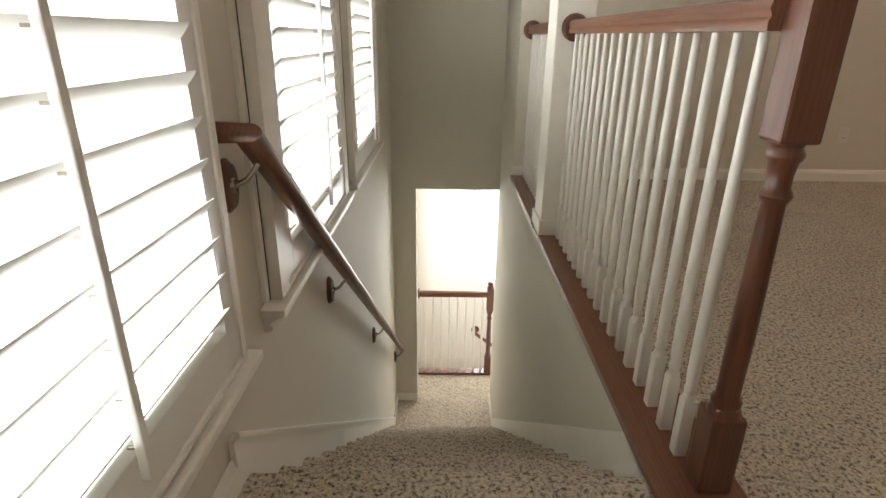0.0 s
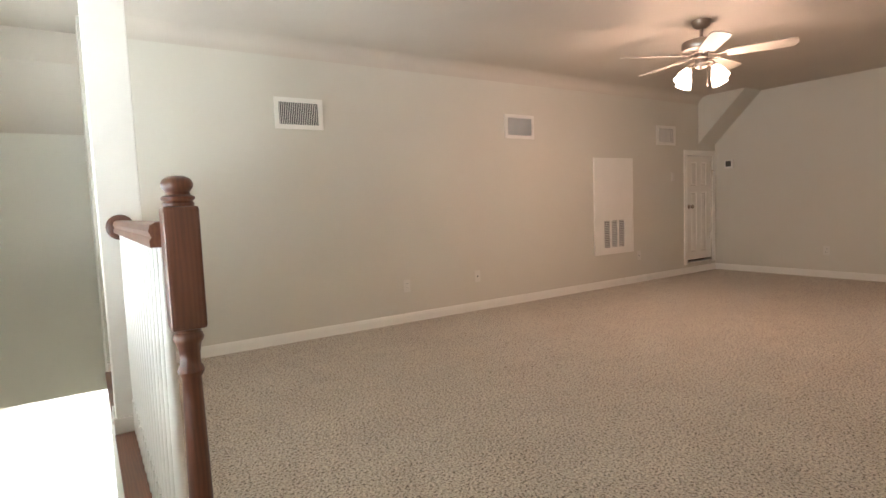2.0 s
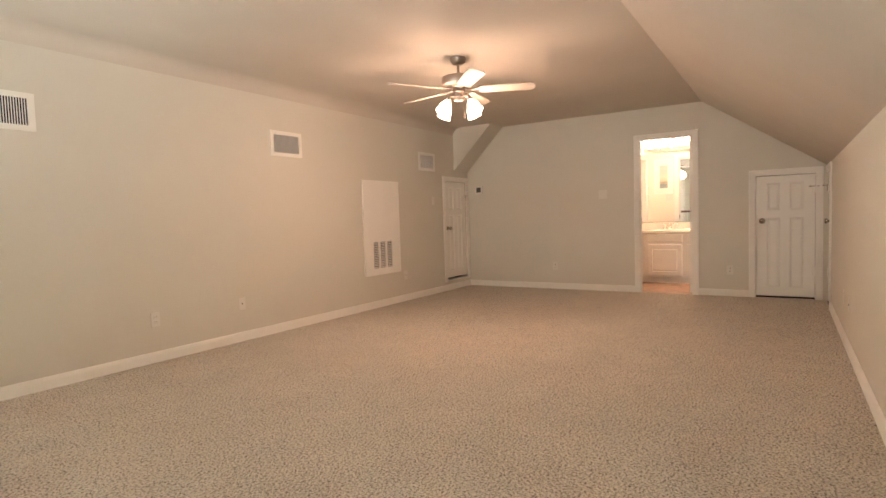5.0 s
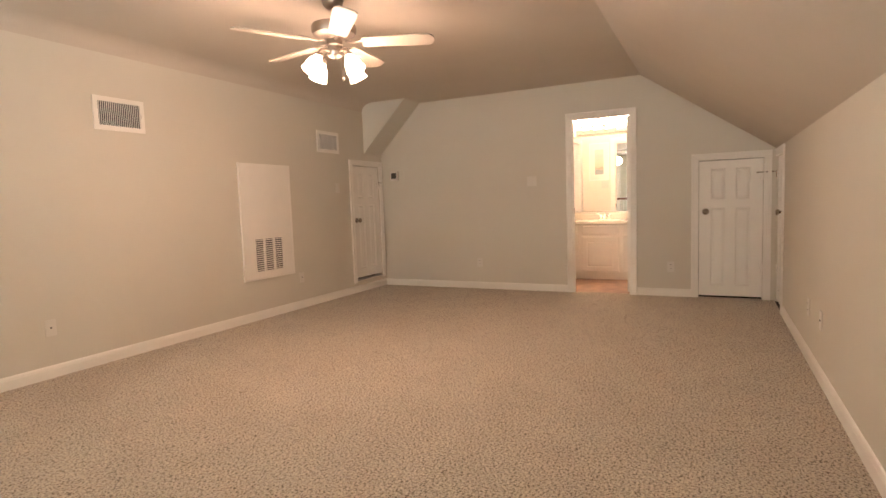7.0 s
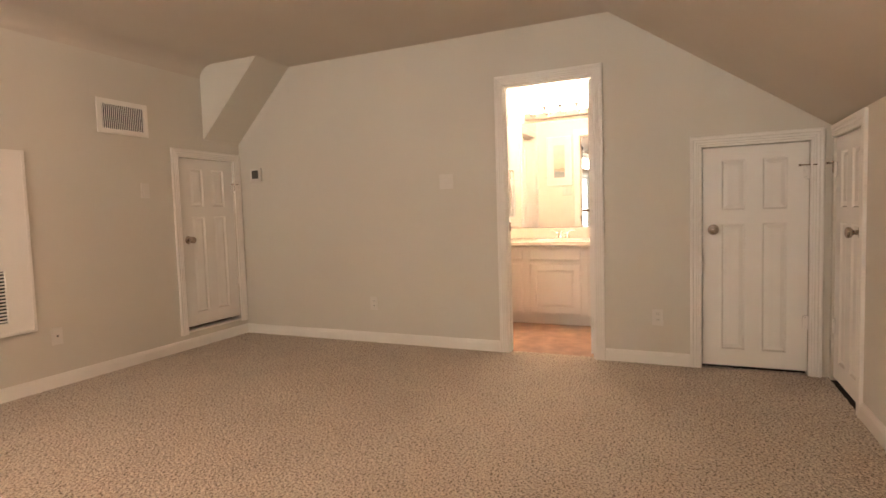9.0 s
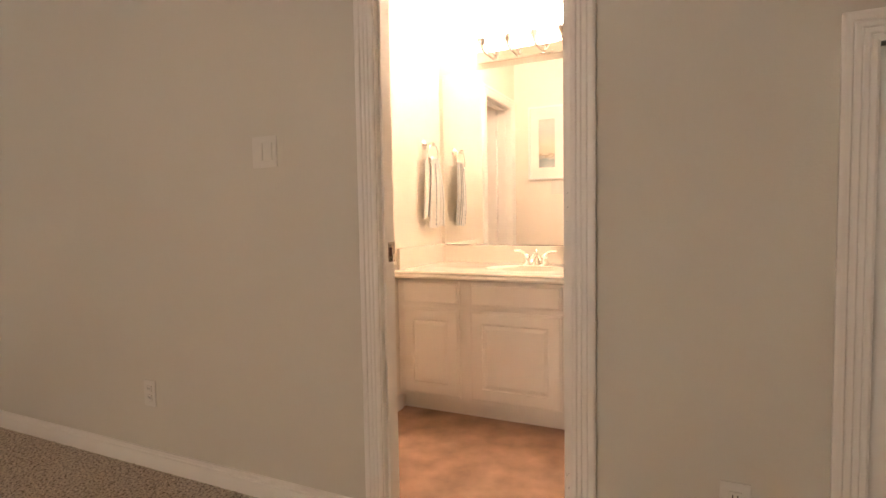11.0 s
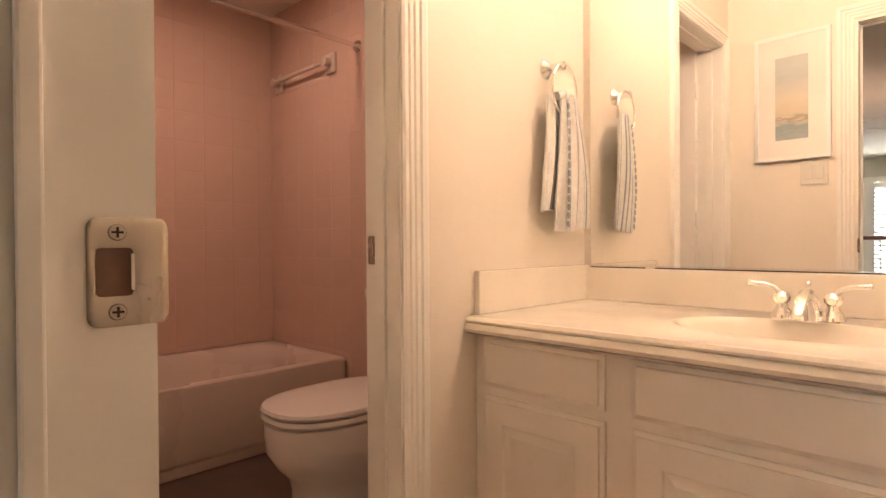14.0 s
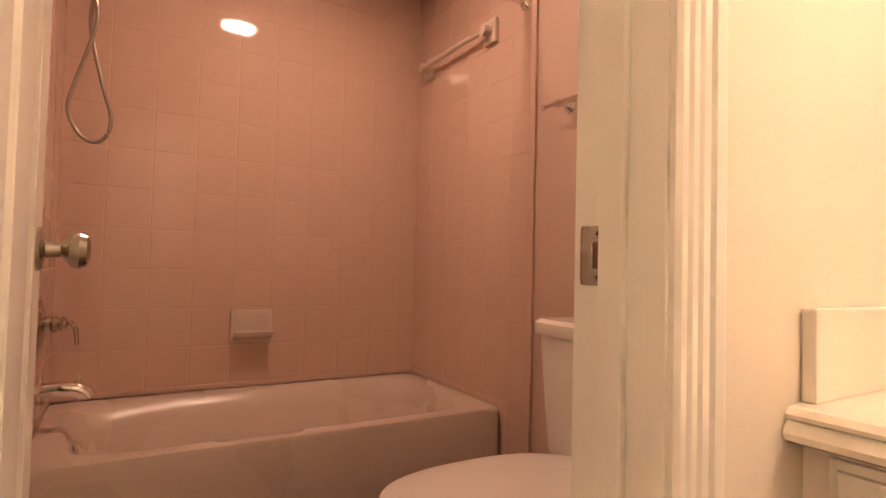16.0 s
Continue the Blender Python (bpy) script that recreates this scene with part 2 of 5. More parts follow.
def picture_material():
    m = material("seascape_print", (0.5, 0.5, 0.5), 0.5)
    n, l = m.node_tree.nodes, m.node_tree.links
    b = n["Principled BSDF"]
    for link in list(l):
        if link.to_socket == b.inputs["Base Color"]:
            l.remove(link)
    tc, sep, noise_t, add, ramp = (n.new(k) for k in ("ShaderNodeTexCoord", "ShaderNodeSeparateXYZ", "ShaderNodeTexNoise", "ShaderNodeMath", "ShaderNodeValToRGB"))
    mp = n.new("ShaderNodeMapping")
    mp.inputs["Scale"].default_value = (3, 3, 14)
    l.new(tc.outputs["Generated"], sep.inputs[0])
    l.new(tc.outputs["Object"], mp.inputs["Vector"])
    l.new(mp.outputs["Vector"], noise_t.inputs["Vector"])
    noise_t.inputs["Detail"].default_value = 4
    add.operation = "MULTIPLY_ADD"
    add.inputs[1].default_value = 0.22
    l.new(noise_t.outputs["Fac"], add.inputs[0])
    l.new(sep.outputs["Z"], add.inputs[2])
    e = ramp.color_ramp.elements
    e[0].position, e[1].position = 0.10, 1.1
    e[0].color, e[1].color = (0.33, 0.37, 0.36, 1), (0.50, 0.53, 0.50, 1)
    for p, c in ((0.27, (0.24, 0.30, 0.30)), (0.33, (0.46, 0.43, 0.36)), (0.355, (0.30, 0.26, 0.19)), (0.40, (0.56, 0.49, 0.36)), (0.6, (0.60, 0.55, 0.44)), (0.85, (0.46, 0.48, 0.46))):
        e.new(p).color = (*c, 1)
    l.new(add.outputs[0], ramp.inputs["Fac"])
    l.new(ramp.outputs["Color"], b.inputs["Base Color"])
    return m


M_PRINT = picture_material()


# ---- building helpers ----
def mesh_of(name, bm, m, smooth=False):
    bmesh.ops.recalc_face_normals(bm, faces=bm.faces)
    me = bpy.data.meshes.new(name)
    bm.to_mesh(me)
    bm.free()
    me.materials.append(m)
    if smooth:
        for p in me.polygons:
            p.use_smooth = True
        me.set_sharp_from_angle(angle=radians(38))
    return me


def part(name, bm, m, parent=None, label="", smooth=False, at=None):
    """Links a bmesh as one mesh object, under a thing where one is given."""
    ob = new(name, mesh_of(name, bm, m, smooth))
    if parent:
        ob.parent = parent
    if at is not None:
        ob.matrix_basis = at
    return tagged(ob, label)


def thing(name, m, label, category, group=""):
    ob = new(name)
    ob.matrix_basis = m
    return tagged(ob, label, category, group)


def structure(ob, label=""):
    return tagged(ob, label, kind="structure")


def box(bm, a, b, bevel=0.0):
    made = bmesh.ops.create_cube(bm, size=1)["verts"]
    for v in made:
        v.co = Vector([a[i] + (v.co[i] + 0.5) * (b[i] - a[i]) for i in range(3)])
    if bevel:
        edges = {e for v in made for e in v.link_edges}
        bmesh.ops.bevel(bm, geom=list(edges), offset=bevel, segments=2, profile=0.6, affect="EDGES")
    return bm


def boxes(*pairs, bevel=0.0):
    bm = bmesh.new()
    for a, b in pairs:
        box(bm, a, b, bevel)
    return bm


def turned(bm, profile, place=(0, 0, 0), axis="Z", segments=20, squash=1.0):
    """A lathe: profile of (radius, height) pairs, round an axis."""
    rot = {"Z": Matrix(), "Y": Matrix.Rotation(radians(-90), 4, "X"), "X": Matrix.Rotation(radians(90), 4, "Y")}[axis]
    m = Matrix.Translation(place) @ rot
    rings = []
    for r, h in profile:
        rings.append([bm.verts.new(m @ Vector((r * math.cos(2 * math.pi * i / segments), squash * r * math.sin(2 * math.pi * i / segments), h))) for i in range(segments)])
    for low, high in zip(rings, rings[1:]):
        for i in range(segments):
            j = (i + 1) % segments
            bm.faces.new((low[i], low[j], high[j], high[i]))
    for ring in (rings[0], rings[-1]):
        if (ring[0].co - ring[segments // 2].co).length > 1e-4:
            bm.faces.new(ring)
    return bm


def tube(bm, points, radius, segments=10, closed=False, squash=1.0, mitre=False):
    """A round bar along a line of points."""
    pts = [Vector(p) for p in points]
    rings = []
    count = len(pts)
    for i, p in enumerate(pts):
        a = pts[(i - 1) % count] if closed or i else p
        b = pts[(i + 1) % count] if closed or i < count - 1 else p
        d = (b - a).normalized()
        up = Vector((0, 0, 1)) if abs(d.z) < 0.95 else Vector((1, 0, 0))
        s = d.cross(up).normalized()
        u = s.cross(d)
        if mitre and 0 < i < count - 1:
            s = s / max(0.5, math.cos((p - a).angle(b - p) / 2))
        rings.append([bm.verts.new(p + radius * (math.cos(2 * math.pi * k / segments) * s + squash * math.sin(2 * math.pi * k / segments) * u)) for k in range(segments)])
    pairs = list(zip(rings, rings[1:])) + ([(rings[-1], rings[0])] if closed else [])
    for low, high in pairs:
        for k in range(segments):
            j = (k + 1) % segments
            bm.faces.new((low[k], low[j], high[j], high[k]))
    if not closed:
        bm.faces.new(rings[0])
        bm.faces.new(rings[-1])
    return bm


def pierced(u0, u1, v0, v1, thick, holes=()):
    """A slab along local x and z, front face at y = 0 and back at y = thick, with holes (u0, u1, v0, v1) right through it."""
    bm = bmesh.new()
    us = sorted({u0, u1, *[min(max(h[i], u0), u1) for h in holes for i in (0, 1)]})
    vs = sorted({v0, v1, *[min(max(h[i], v0), v1) for h in holes for i in (2, 3)]})
    verts = {}

    def vert(i, k, y):
        key = (i, k, y)
        if key not in verts:
            verts[key] = bm.verts.new((us[i], y, vs[k]))
        return verts[key]

    def solid(i, k):
        if not (0 <= i < len(us) - 1 and 0 <= k < len(vs) - 1):
            return False
        u, v = (us[i] + us[i + 1]) / 2, (vs[k] + vs[k + 1]) / 2
        return not any(h[0] < u < h[1] and h[2] < v < h[3] for h in holes)

    for i in range(len(us) - 1):
        for k in range(len(vs) - 1):
            if not solid(i, k):
                continue
            for y in (0, thick):
                bm.faces.new((vert(i, k, y), vert(i + 1, k, y), vert(i + 1, k + 1, y), vert(i, k + 1, y)))
            for di, dk, c in ((-1, 0, ((i, k), (i, k + 1))), (1, 0, ((i + 1, k), (i + 1, k + 1))), (0, -1, ((i, k), (i + 1, k))), (0, 1, ((i, k + 1), (i + 1, k + 1)))):
                if not solid(i + di, k + dk):
                    (a, b), (p, q) = c
                    bm.faces.new((vert(a, b, 0), vert(p, q, 0), vert(p, q, thick), vert(a, b, thick)))
    return bm


def prism(points, lo, hi, axis="X"):
    """A closed outline pushed along an axis from lo to hi. Outline pairs are (y, z) for X and (x, z) for Y, (x, y) for Z."""
    bm = bmesh.new()
    put = {"X": lambda p, h: (h, p[0], p[1]), "Y": lambda p, h: (p[0], h, p[1]), "Z": lambda p, h: (p[0], p[1], h)}[axis]
    low = [bm.verts.new(put(p, lo)) for p in points]
    high = [bm.verts.new(put(p, hi)) for p in points]
    bm.faces.new(low)
    bm.faces.new(high)
    for i in range(len(points)):
        j = (i + 1) % len(points)
        bm.faces.new((low[i], low[j], high[j], high[i]))
    return bm


def on_wall(face, along, height=0.0):
    """A pose on a wall: local x runs along it, local -y points out into the room."""
    return {"north": pose(along, YN, height), "east": pose(XE, along, height, 0, 0, -90), "south": pose(along, YS, height, 0, 0, 180),
            "west": pose(XW, along, height, 0, 0, 90), "towel": pose(along, YT, height), "bath_west": pose(XB, along, height, 0, 0, 90),
            "mirror": pose(XM, along, height, 0, 0, -90), "tub_north": pose(along, YTUB, height), "tub_east": pose(XM + 0.03, along, height, 0, 0, -90),
            "tub_west": pose(XB + 0.04, along, height, 0, 0, 90), "back_towel": pose(along, YT + TH, height, 0, 0, 180)}[face]


CASING = ((0.0, 0.0), (0.0, 0.010), (0.006, 0.014), (0.014, 0.014), (0.017, 0.011), (0.021, 0.015), (0.029, 0.015), (0.032, 0.012), (0.036, 0.016),
          (0.046, 0.016), (0.049, 0.013), (0.053, 0.018), (0.066, 0.019), (0.072, 0.016), (0.072, 0.0))


def casing(u0, u1, v0, v1, width=0.072, sides=(True, True)):
    """Fluted casing round an opening u0..u1, from v0 up to v1, mitred at the head."""
    bm = bmesh.new()
    rows = []
    for w, d in CASING:
        w *= width / 0.072
        path = [(u0 - w, v0), (u0 - w, v1 + w), (u1 + w, v1 + w), (u1 + w, v0)]
        if not sides[0]:
            path = [(u0, v1 + w)] + path[2:]
        if not sides[1]:
            path = path[:-2] + [(u1, v1 + w)]
        rows.append([bm.verts.new((u, -d, v)) for u, v in path])
    for a, b in zip(rows, rows[1:]):
        for i in range(len(a) - 1):
            bm.faces.new((a[i], a[i + 1], b[i + 1], b[i]))
    for end in (0, -1):
        bm.faces.new([r[end] for r in rows])
    return bm


BASE = ((0.0, 0.0), (-0.014, 0.0), (-0.014, 0.062), (-0.011, 0.068), (-0.011, 0.074), (-0.006, 0.084), (0.0, 0.088))


def baseboard(name, face, start, end):
    """A moulded skirting from start to end along a wall."""
    m = on_wall(face, start)
    length = abs(end - start)
    bm = prism(BASE, 0, length, "X")
    ob = part(name, bm, M_TRIM, at=m)
    return structure(ob, "white moulded baseboard along the wall")


def panel_door(width, height, name, m, label, knob_side, swing=0.0, thick=0.035, both=False, knob_height=0.92):
    """A moulded door with two small panels over two tall ones, hung at local x = 0; knob_side 1 puts the knob by the far stile."""
    door = thing(name, m, label, "door")
    s, r = 0.115 * width / 0.6, 0.10 * width / 0.6
    midv = height * 0.685
    pu = ((s, (width - r) / 2), ((width + r) / 2, width - s))
    pv = ((0.16 * height / 1.46 * 0.7, midv - 0.045), (midv + 0.045, height - 0.085))
    holes = [(a, b, c, d) for a, b in pu for c, d in pv]
    part("slab", pierced(0, width, 0, height, thick, holes), M_TRIM, door)
    for a, b, c, d in holes:
        bm = bmesh.new()
        for side in (0, 1):
            y0, y1 = (0.011, 0.004) if side == 0 else (thick - 0.011, thick - 0.004)
            e0, e1 = 0.012, 0.034
            ring = [[bm.verts.new((u, y, v)) for u, v in ((a + e, c + e), (b - e, c + e), (b - e, d - e), (a + e, d - e))] for e, y in ((0, 0.002 if side == 0 else thick - 0.002), (0.008, y0), (e0, y0), (e1, y1))]
            for p, q in zip(ring, ring[1:]):
                for i in range(4):
                    j = (i + 1) % 4
                    bm.faces.new((p[i], p[j], q[j], q[i]))
            bm.faces.new(ring[-1])
        part("door_panel", bm, M_TRIM, door)
    ku = width - 0.065 if knob_side else 0.065
    for side in ((0, 1) if both else (0,)):
        bm = bmesh.new()
        turned(bm, ((0.034, 0.0), (0.034, 0.004), (0.030, 0.008), (0.014, 0.011), (0.012, 0.030), (0.017, 0.036), (0.027, 0.044), (0.030, 0.054), (0.026, 0.064), (0.014, 0.069), (0.0, 0.070)), axis="Y", segments=24)
        turn = Matrix.Rotation(radians(180), 4, "Z") if side == 0 else Matrix()
        part("knob", bm, M_NICKEL, door, "brushed nickel round knob", True, Matrix.Translation((ku, 0 if side == 0 else thick, knob_height)) @ turn)
    return door


def hinge(parent, m, painted=True):
    """A butt hinge: two leaves with rounded corners, a knuckle and screws."""
    r = 0.013
    rim = [(0.0, -0.044), (0.0, 0.044)] + [(-0.030 + r - r * math.sin(a), 0.044 - r + r * math.cos(a)) for a in [k * math.pi / 12 for k in range(7)]]
    rim += [(-0.030 + r - r * math.cos(a), -0.044 + r - r * math.sin(a)) for a in [k * math.pi / 12 for k in range(7)]]
    bm = prism(rim, 0.0, 0.0035, "Z")
    bm.transform(Matrix.Rotation(radians(90), 4, "X"))
    ob = part("hinge", bm, M_TRIM if painted else M_NICKEL, parent, "white painted hinge" if painted else "", at=m)
    # Dark rim behind the leaf draws the shadow line of its mortise gap.
    bm = prism([((x + 0.015) * 1.045 - 0.015, z * 1.018) for x, z in rim], 0.0, 0.0008, "Z")
    bm.transform(Matrix.Rotation(radians(90), 4, "X"))
    part("leaf_shadow_line", bm, M_DARK, ob)
    bm = bmesh.new()
    for k in range(5):
        turned(bm, ((0.0055, -0.044 + k * 0.0178), (0.0055, -0.0275 + k * 0.0178)), (0.003, -0.004, 0), segments=10)
    part("knuckle", bm, M_TRIM if painted else M_NICKEL, ob, smooth=True)
    for u, v in ((-0.016, 0.030), (-0.021, 0.0), (-0.016, -0.030)):
        bm = bmesh.new()
        turned(bm, ((0.0050, 0.0), (0.0044, 0.0014), (0.0, 0.0016)), axis="Y", segments=14)
        part("screw", bm, M_TRIM if painted else M_NICKEL, ob, at=Matrix.Translation((u, -0.0035, v)) @ Matrix.Rotation(radians(180), 4, "Z"))
        part("slot", boxes(((-0.0021, 0.0012, -0.0005), (0.0021, 0.0020, 0.0005)), ((-0.0005, 0.0012, -0.0021), (0.0005, 0.0019, 0.0021))), M_DARK, ob, at=Matrix.Translation((u, -0.0035, v)) @ Matrix.Rotation(radians(180), 4, "Z"))
    return ob


# ---- bedroom and stair shell ----
def pile(rows, cols, place, normal, seed, depth):
    """Vertices and faces of a carpet surface: a sheet of tufts, each pushed up or down at random from place(u, v)."""
    rng = np.random.default_rng(seed)
    u, v = np.meshgrid(np.arange(rows), np.arange(cols), indexing="ij")
    wob = rng.uniform(-0.35, 0.35, (2, rows, cols))
    p, nrm = place(u + wob[0], v + wob[1]), normal(u, v)
    h = rng.uniform(-1, 1, (rows, cols)) ** 3 * 0.7 + rng.uniform(-1, 1, (rows, cols)) * 0.5
    p = p + nrm * (depth * h)[..., None]
    k = (u * cols + v)[:-1, :-1].ravel()
    return p.reshape(-1, 3), np.stack((k, k + cols, k + cols + 1, k + 1), 1)


def sheet_mesh(name, pieces, m):
    """One mesh of several (vertices, faces) pieces."""
    verts, faces, base = [], [], 0
    for p, f in pieces:
        verts.append(p)
        faces.append(f + base)
        base += len(p)
    me = bpy.data.meshes.new(name)
    me.from_pydata(np.concatenate(verts).tolist(), [], np.concatenate(faces).tolist())
    me.materials.append(m)
    return me


def flat_pile(x0, x1, y0, y1, z, seed, step=0.0105, depth=0.0046):
    rows, cols = round((x1 - x0) / step) + 1, round((y1 - y0) / step) + 1
    up = np.array((0.0, 0.0, 1.0))
    return pile(rows, cols, lambda u, v: np.stack((np.clip(x0 + u * (x1 - x0) / (rows - 1), x0, x1), np.clip(y0 + v * (y1 - y0) / (cols - 1), y0, y1), np.full(u.shape, z)), -1), lambda u, v: np.broadcast_to(up, (*u.shape, 3)), seed, depth)


structure(part("floor_slab", prism(((XW, YS), (XE + 0.06, YS), (XE + 0.06, YN), (XS + 0.11, YN), (XS + 0.11, YTOP), (XW, YTOP)), -0.2, -0.008, "Z"), M_CARPET))
structure(new("floor", sheet_mesh("floor", [flat_pile(XS + 0.10, XE + 0.06, YS, YN, 0.0, 1), flat_pile(XW, XS + 0.10, YS, YTOP - 0.10, 0.0, 2)], M_CARPET)), "beige speckled frieze carpet over the whole room")
west_holes = [(y - WHALF - YS, y + WHALF - YS, SILL + 0.04, WTOP) for y in WIN] + [(6.6 - YS, 7.8 - YS, -2.4, -0.1)]
structure(part("wall_west", pierced(0, 8.5 - YS, -5.2, CEIL, 0.14, west_holes), M_WALL, at=on_wall("west", YS)), "pale beige painted wall with three windows")
structure(part("wall_north", pierced(0, XE - XS, 0, CEIL, TH, [(8.06 - XS, 8.665 - XS, 0.15, 1.63), (8.34 - XS, XE - XS, 1.795, CEIL)]), M_WALL, at=on_wall("north", XS)), "pale beige painted wall")
structure(part("wall_south", pierced(0, XE - XW, 0, KNEE, TH, [(XE - 8.695, XE - 8.10, 0, 1.465)]), M_WALL, at=on_wall("south", XE)), "low beige knee wall under the slope")
structure(part("wall_east", pierced(0, YN - YS, 0, CEIL, 0.082, [(YN - DOOR[1], YN - DOOR[0], 0, DOOR[2]), (YN - 0.80, YN - 0.20, 0, 1.465)]), M_WALL, at=on_wall("east", YN)), "pale beige painted wall with two doors")
structure(part("wall_stair_side", boxes(((XS, YTOP - 0.35, -3.1), (XS + 0.11, Y2, -0.03))), M_WALL), "beige wall beside the stairs")
structure(part("wall_stair_return", boxes(((XS, YN + TH, -0.03), (XS + 0.11, Y2, CEIL))), M_WALL), "narrow return of the beige wall")
structure(part("wall_stair_far", pierced(0, XS - XW + 0.11, LAND - 0.4, 1.765, TH, [(0.223, XS - XW + 0.012, LAND - 0.1, -0.335)]), M_WALL, at=pose(XW, Y2, 0)), "beige wall over the opening at the foot of the stairs")
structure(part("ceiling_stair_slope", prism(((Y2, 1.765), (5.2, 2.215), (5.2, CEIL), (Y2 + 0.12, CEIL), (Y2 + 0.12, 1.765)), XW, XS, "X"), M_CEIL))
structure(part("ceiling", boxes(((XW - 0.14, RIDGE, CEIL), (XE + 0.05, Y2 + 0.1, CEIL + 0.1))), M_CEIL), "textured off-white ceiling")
cove = [(YN - 0.155 * (1 - math.sin(a)), CEIL - 0.11 * (1 - math.cos(a))) for a in [k * math.pi / 12 for k in range(7)]]
structure(part("ceiling_cove", prism(cove + [(YN, CEIL)], XS + 0.12, 8.34, "X"), M_CEIL, smooth=True), "soft curve where wall and ceiling meet")
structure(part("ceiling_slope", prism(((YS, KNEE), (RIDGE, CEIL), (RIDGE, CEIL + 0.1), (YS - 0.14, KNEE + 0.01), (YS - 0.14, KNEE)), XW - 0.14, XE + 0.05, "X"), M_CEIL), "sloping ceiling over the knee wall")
structure(part("ceiling_corner_slope", prism(((YN, 1.795), (4.135, CEIL), (YN + 0.1, CEIL), (YN + 0.1, 1.795)), 8.34, XE, "X"), M_WALL), "small sloping ceiling over the low door")
# Unseen near-black boxes added behind low doors to darken gaps and block daylight.
structure(part("wall_behind_doors", boxes(((7.95, YN + TH + 0.002, -0.25), (8.745, YN + TH + 0.03, 1.78)), ((7.95, YS - TH - 0.03, -0.25), (8.76, YS - TH - 0.002, 1.53)), ((7.95, YS - TH, -0.25), (8.76, YS - 0.002, -0.003)), ((XE + 0.094, 0.02, -0.25), (XE + 0.12, 1.0, 1.6)), ((XE + 0.062, 0.02, -0.25), (XE + 0.092, 1.0, -0.003))), M_DARK))

# column at the end of the guard, with its base
structure(part("column", boxes(((XS - 0.005, 3.45, 0.02), (1.345, 3.66, CEIL)), bevel=0.006), M_TRIM), "white painted square post from floor to ceiling")
structure(part("column_base", boxes(((XS - 0.016, 3.436, 0.022), (1.358, 3.674, 0.10)), bevel=0.004), M_TRIM))

# stairs
stairs = structure(new("stairs"), "carpeted straight flight of stairs going down")
for k in range(STEPS):
    front, top = YTOP + RUN * k, -RISE * k
    back = front - RUN - 0.03 if k else front - 0.14
    prof = [(back, top), (front - 0.050, top), (front - 0.026, top - 0.005), (front - 0.009, top - 0.017), (front, top - 0.036), (front - 0.005, top - 0.056), (front - 0.028, top - 0.070), (front - 0.040, top - RISE - 0.02), (back, top - RISE - 0.02)]
    line = [Vector(p) for p in prof[:-1]]
    dense = []
    for a, b in zip(line, line[1:]):
        n = max(1, round((b - a).length / 0.0095))
        dense += [a.lerp(b, i / n) for i in range(n)]
    dense = np.array([tuple(p) for p in dense + [line[-1]]])
    tang = np.gradient(dense, axis=0)
    tang /= np.linalg.norm(tang, axis=1)[:, None]
    out = np.stack((np.zeros(len(dense)), -tang[:, 1], tang[:, 0]), 1)
    wide = round((XS - XW) / 0.0095)

    def spot(u, v):
        at = np.clip(u, 0, len(dense) - 1)
        span = np.arange(len(dense))
        return np.stack((np.clip(XW + 0.002 + v * (XS - XW - 0.004) / wide, XW + 0.002, XS - 0.002), np.interp(at, span, dense[:, 0]), np.interp(at, span, dense[:, 1])), -1)

    step = new("step", sheet_mesh("step", [pile(len(dense), wide + 1, spot, lambda u, v: out[u], 10 + k, 0.0052)], M_CARPET))
    step.parent = stairs
    part("step_core", prism([(y - 0.008, z - 0.009) for y, z in prof], XW + 0.002, XS - 0.002, "X"), M_CARPET, stairs)
structure(part("floor_landing", boxes(((XW, YTOP + RUN * (STEPS - 1) - 0.03, LAND - 0.2), (1.34, 6.22, LAND))), M_CARPET), "carpeted landing at the foot of the stairs")


def skirt(y):
    return 0.139 - 0.7837 * (y - 1.734)


structure(part("baseboard_stair_left", prism(((1.70, skirt(1.734)), (1.734, skirt(1.734)), (5.26, skirt(5.26)), (5.26, LAND), (5.0, LAND - 0.1), (1.70, -0.3)), XW, XW + 0.014, "X"), M_TRIM), "white skirting down the stairs")
structure(part("baseboard_stair_cap", prism(((1.72, skirt(1.72) - 0.018), (1.72, skirt(1.72)), (5.26, skirt(5.26)), (5.26, skirt(5.26) - 0.018)), XW + 0.014, XW + 0.020, "X"), M_TRIM))
structure(part("baseboard_stair_right", prism(((1.66, -0.026), (1.945, -0.026), (5.26, skirt(5.26)), (5.26, LAND), (5.0, LAND - 0.1), (1.66, -0.4)), XS - 0.014, XS, "X"), M_TRIM))
structure(part("baseboard_landing", boxes(((XW, 5.28, LAND), (XW + 0.014, Y2, LAND + 0.09)), ((XW, Y2 - 0.014, LAND), (XW + 0.223, Y2, LAND + 0.09)), ((XS - 0.014, 5.28, LAND), (XS, Y2, LAND + 0.09))), M_TRIM))
baseboard("baseboard_north", "north", XS, XE)
baseboard("baseboard_east", "east", YN, DOOR[1] + 0.072)
baseboard("baseboard_east_2", "east", DOOR[0] - 0.072, 0.872)
baseboard("baseboard_south", "south", 8.02, XW)
baseboard("baseboard_west", "west", YS, 1.70)

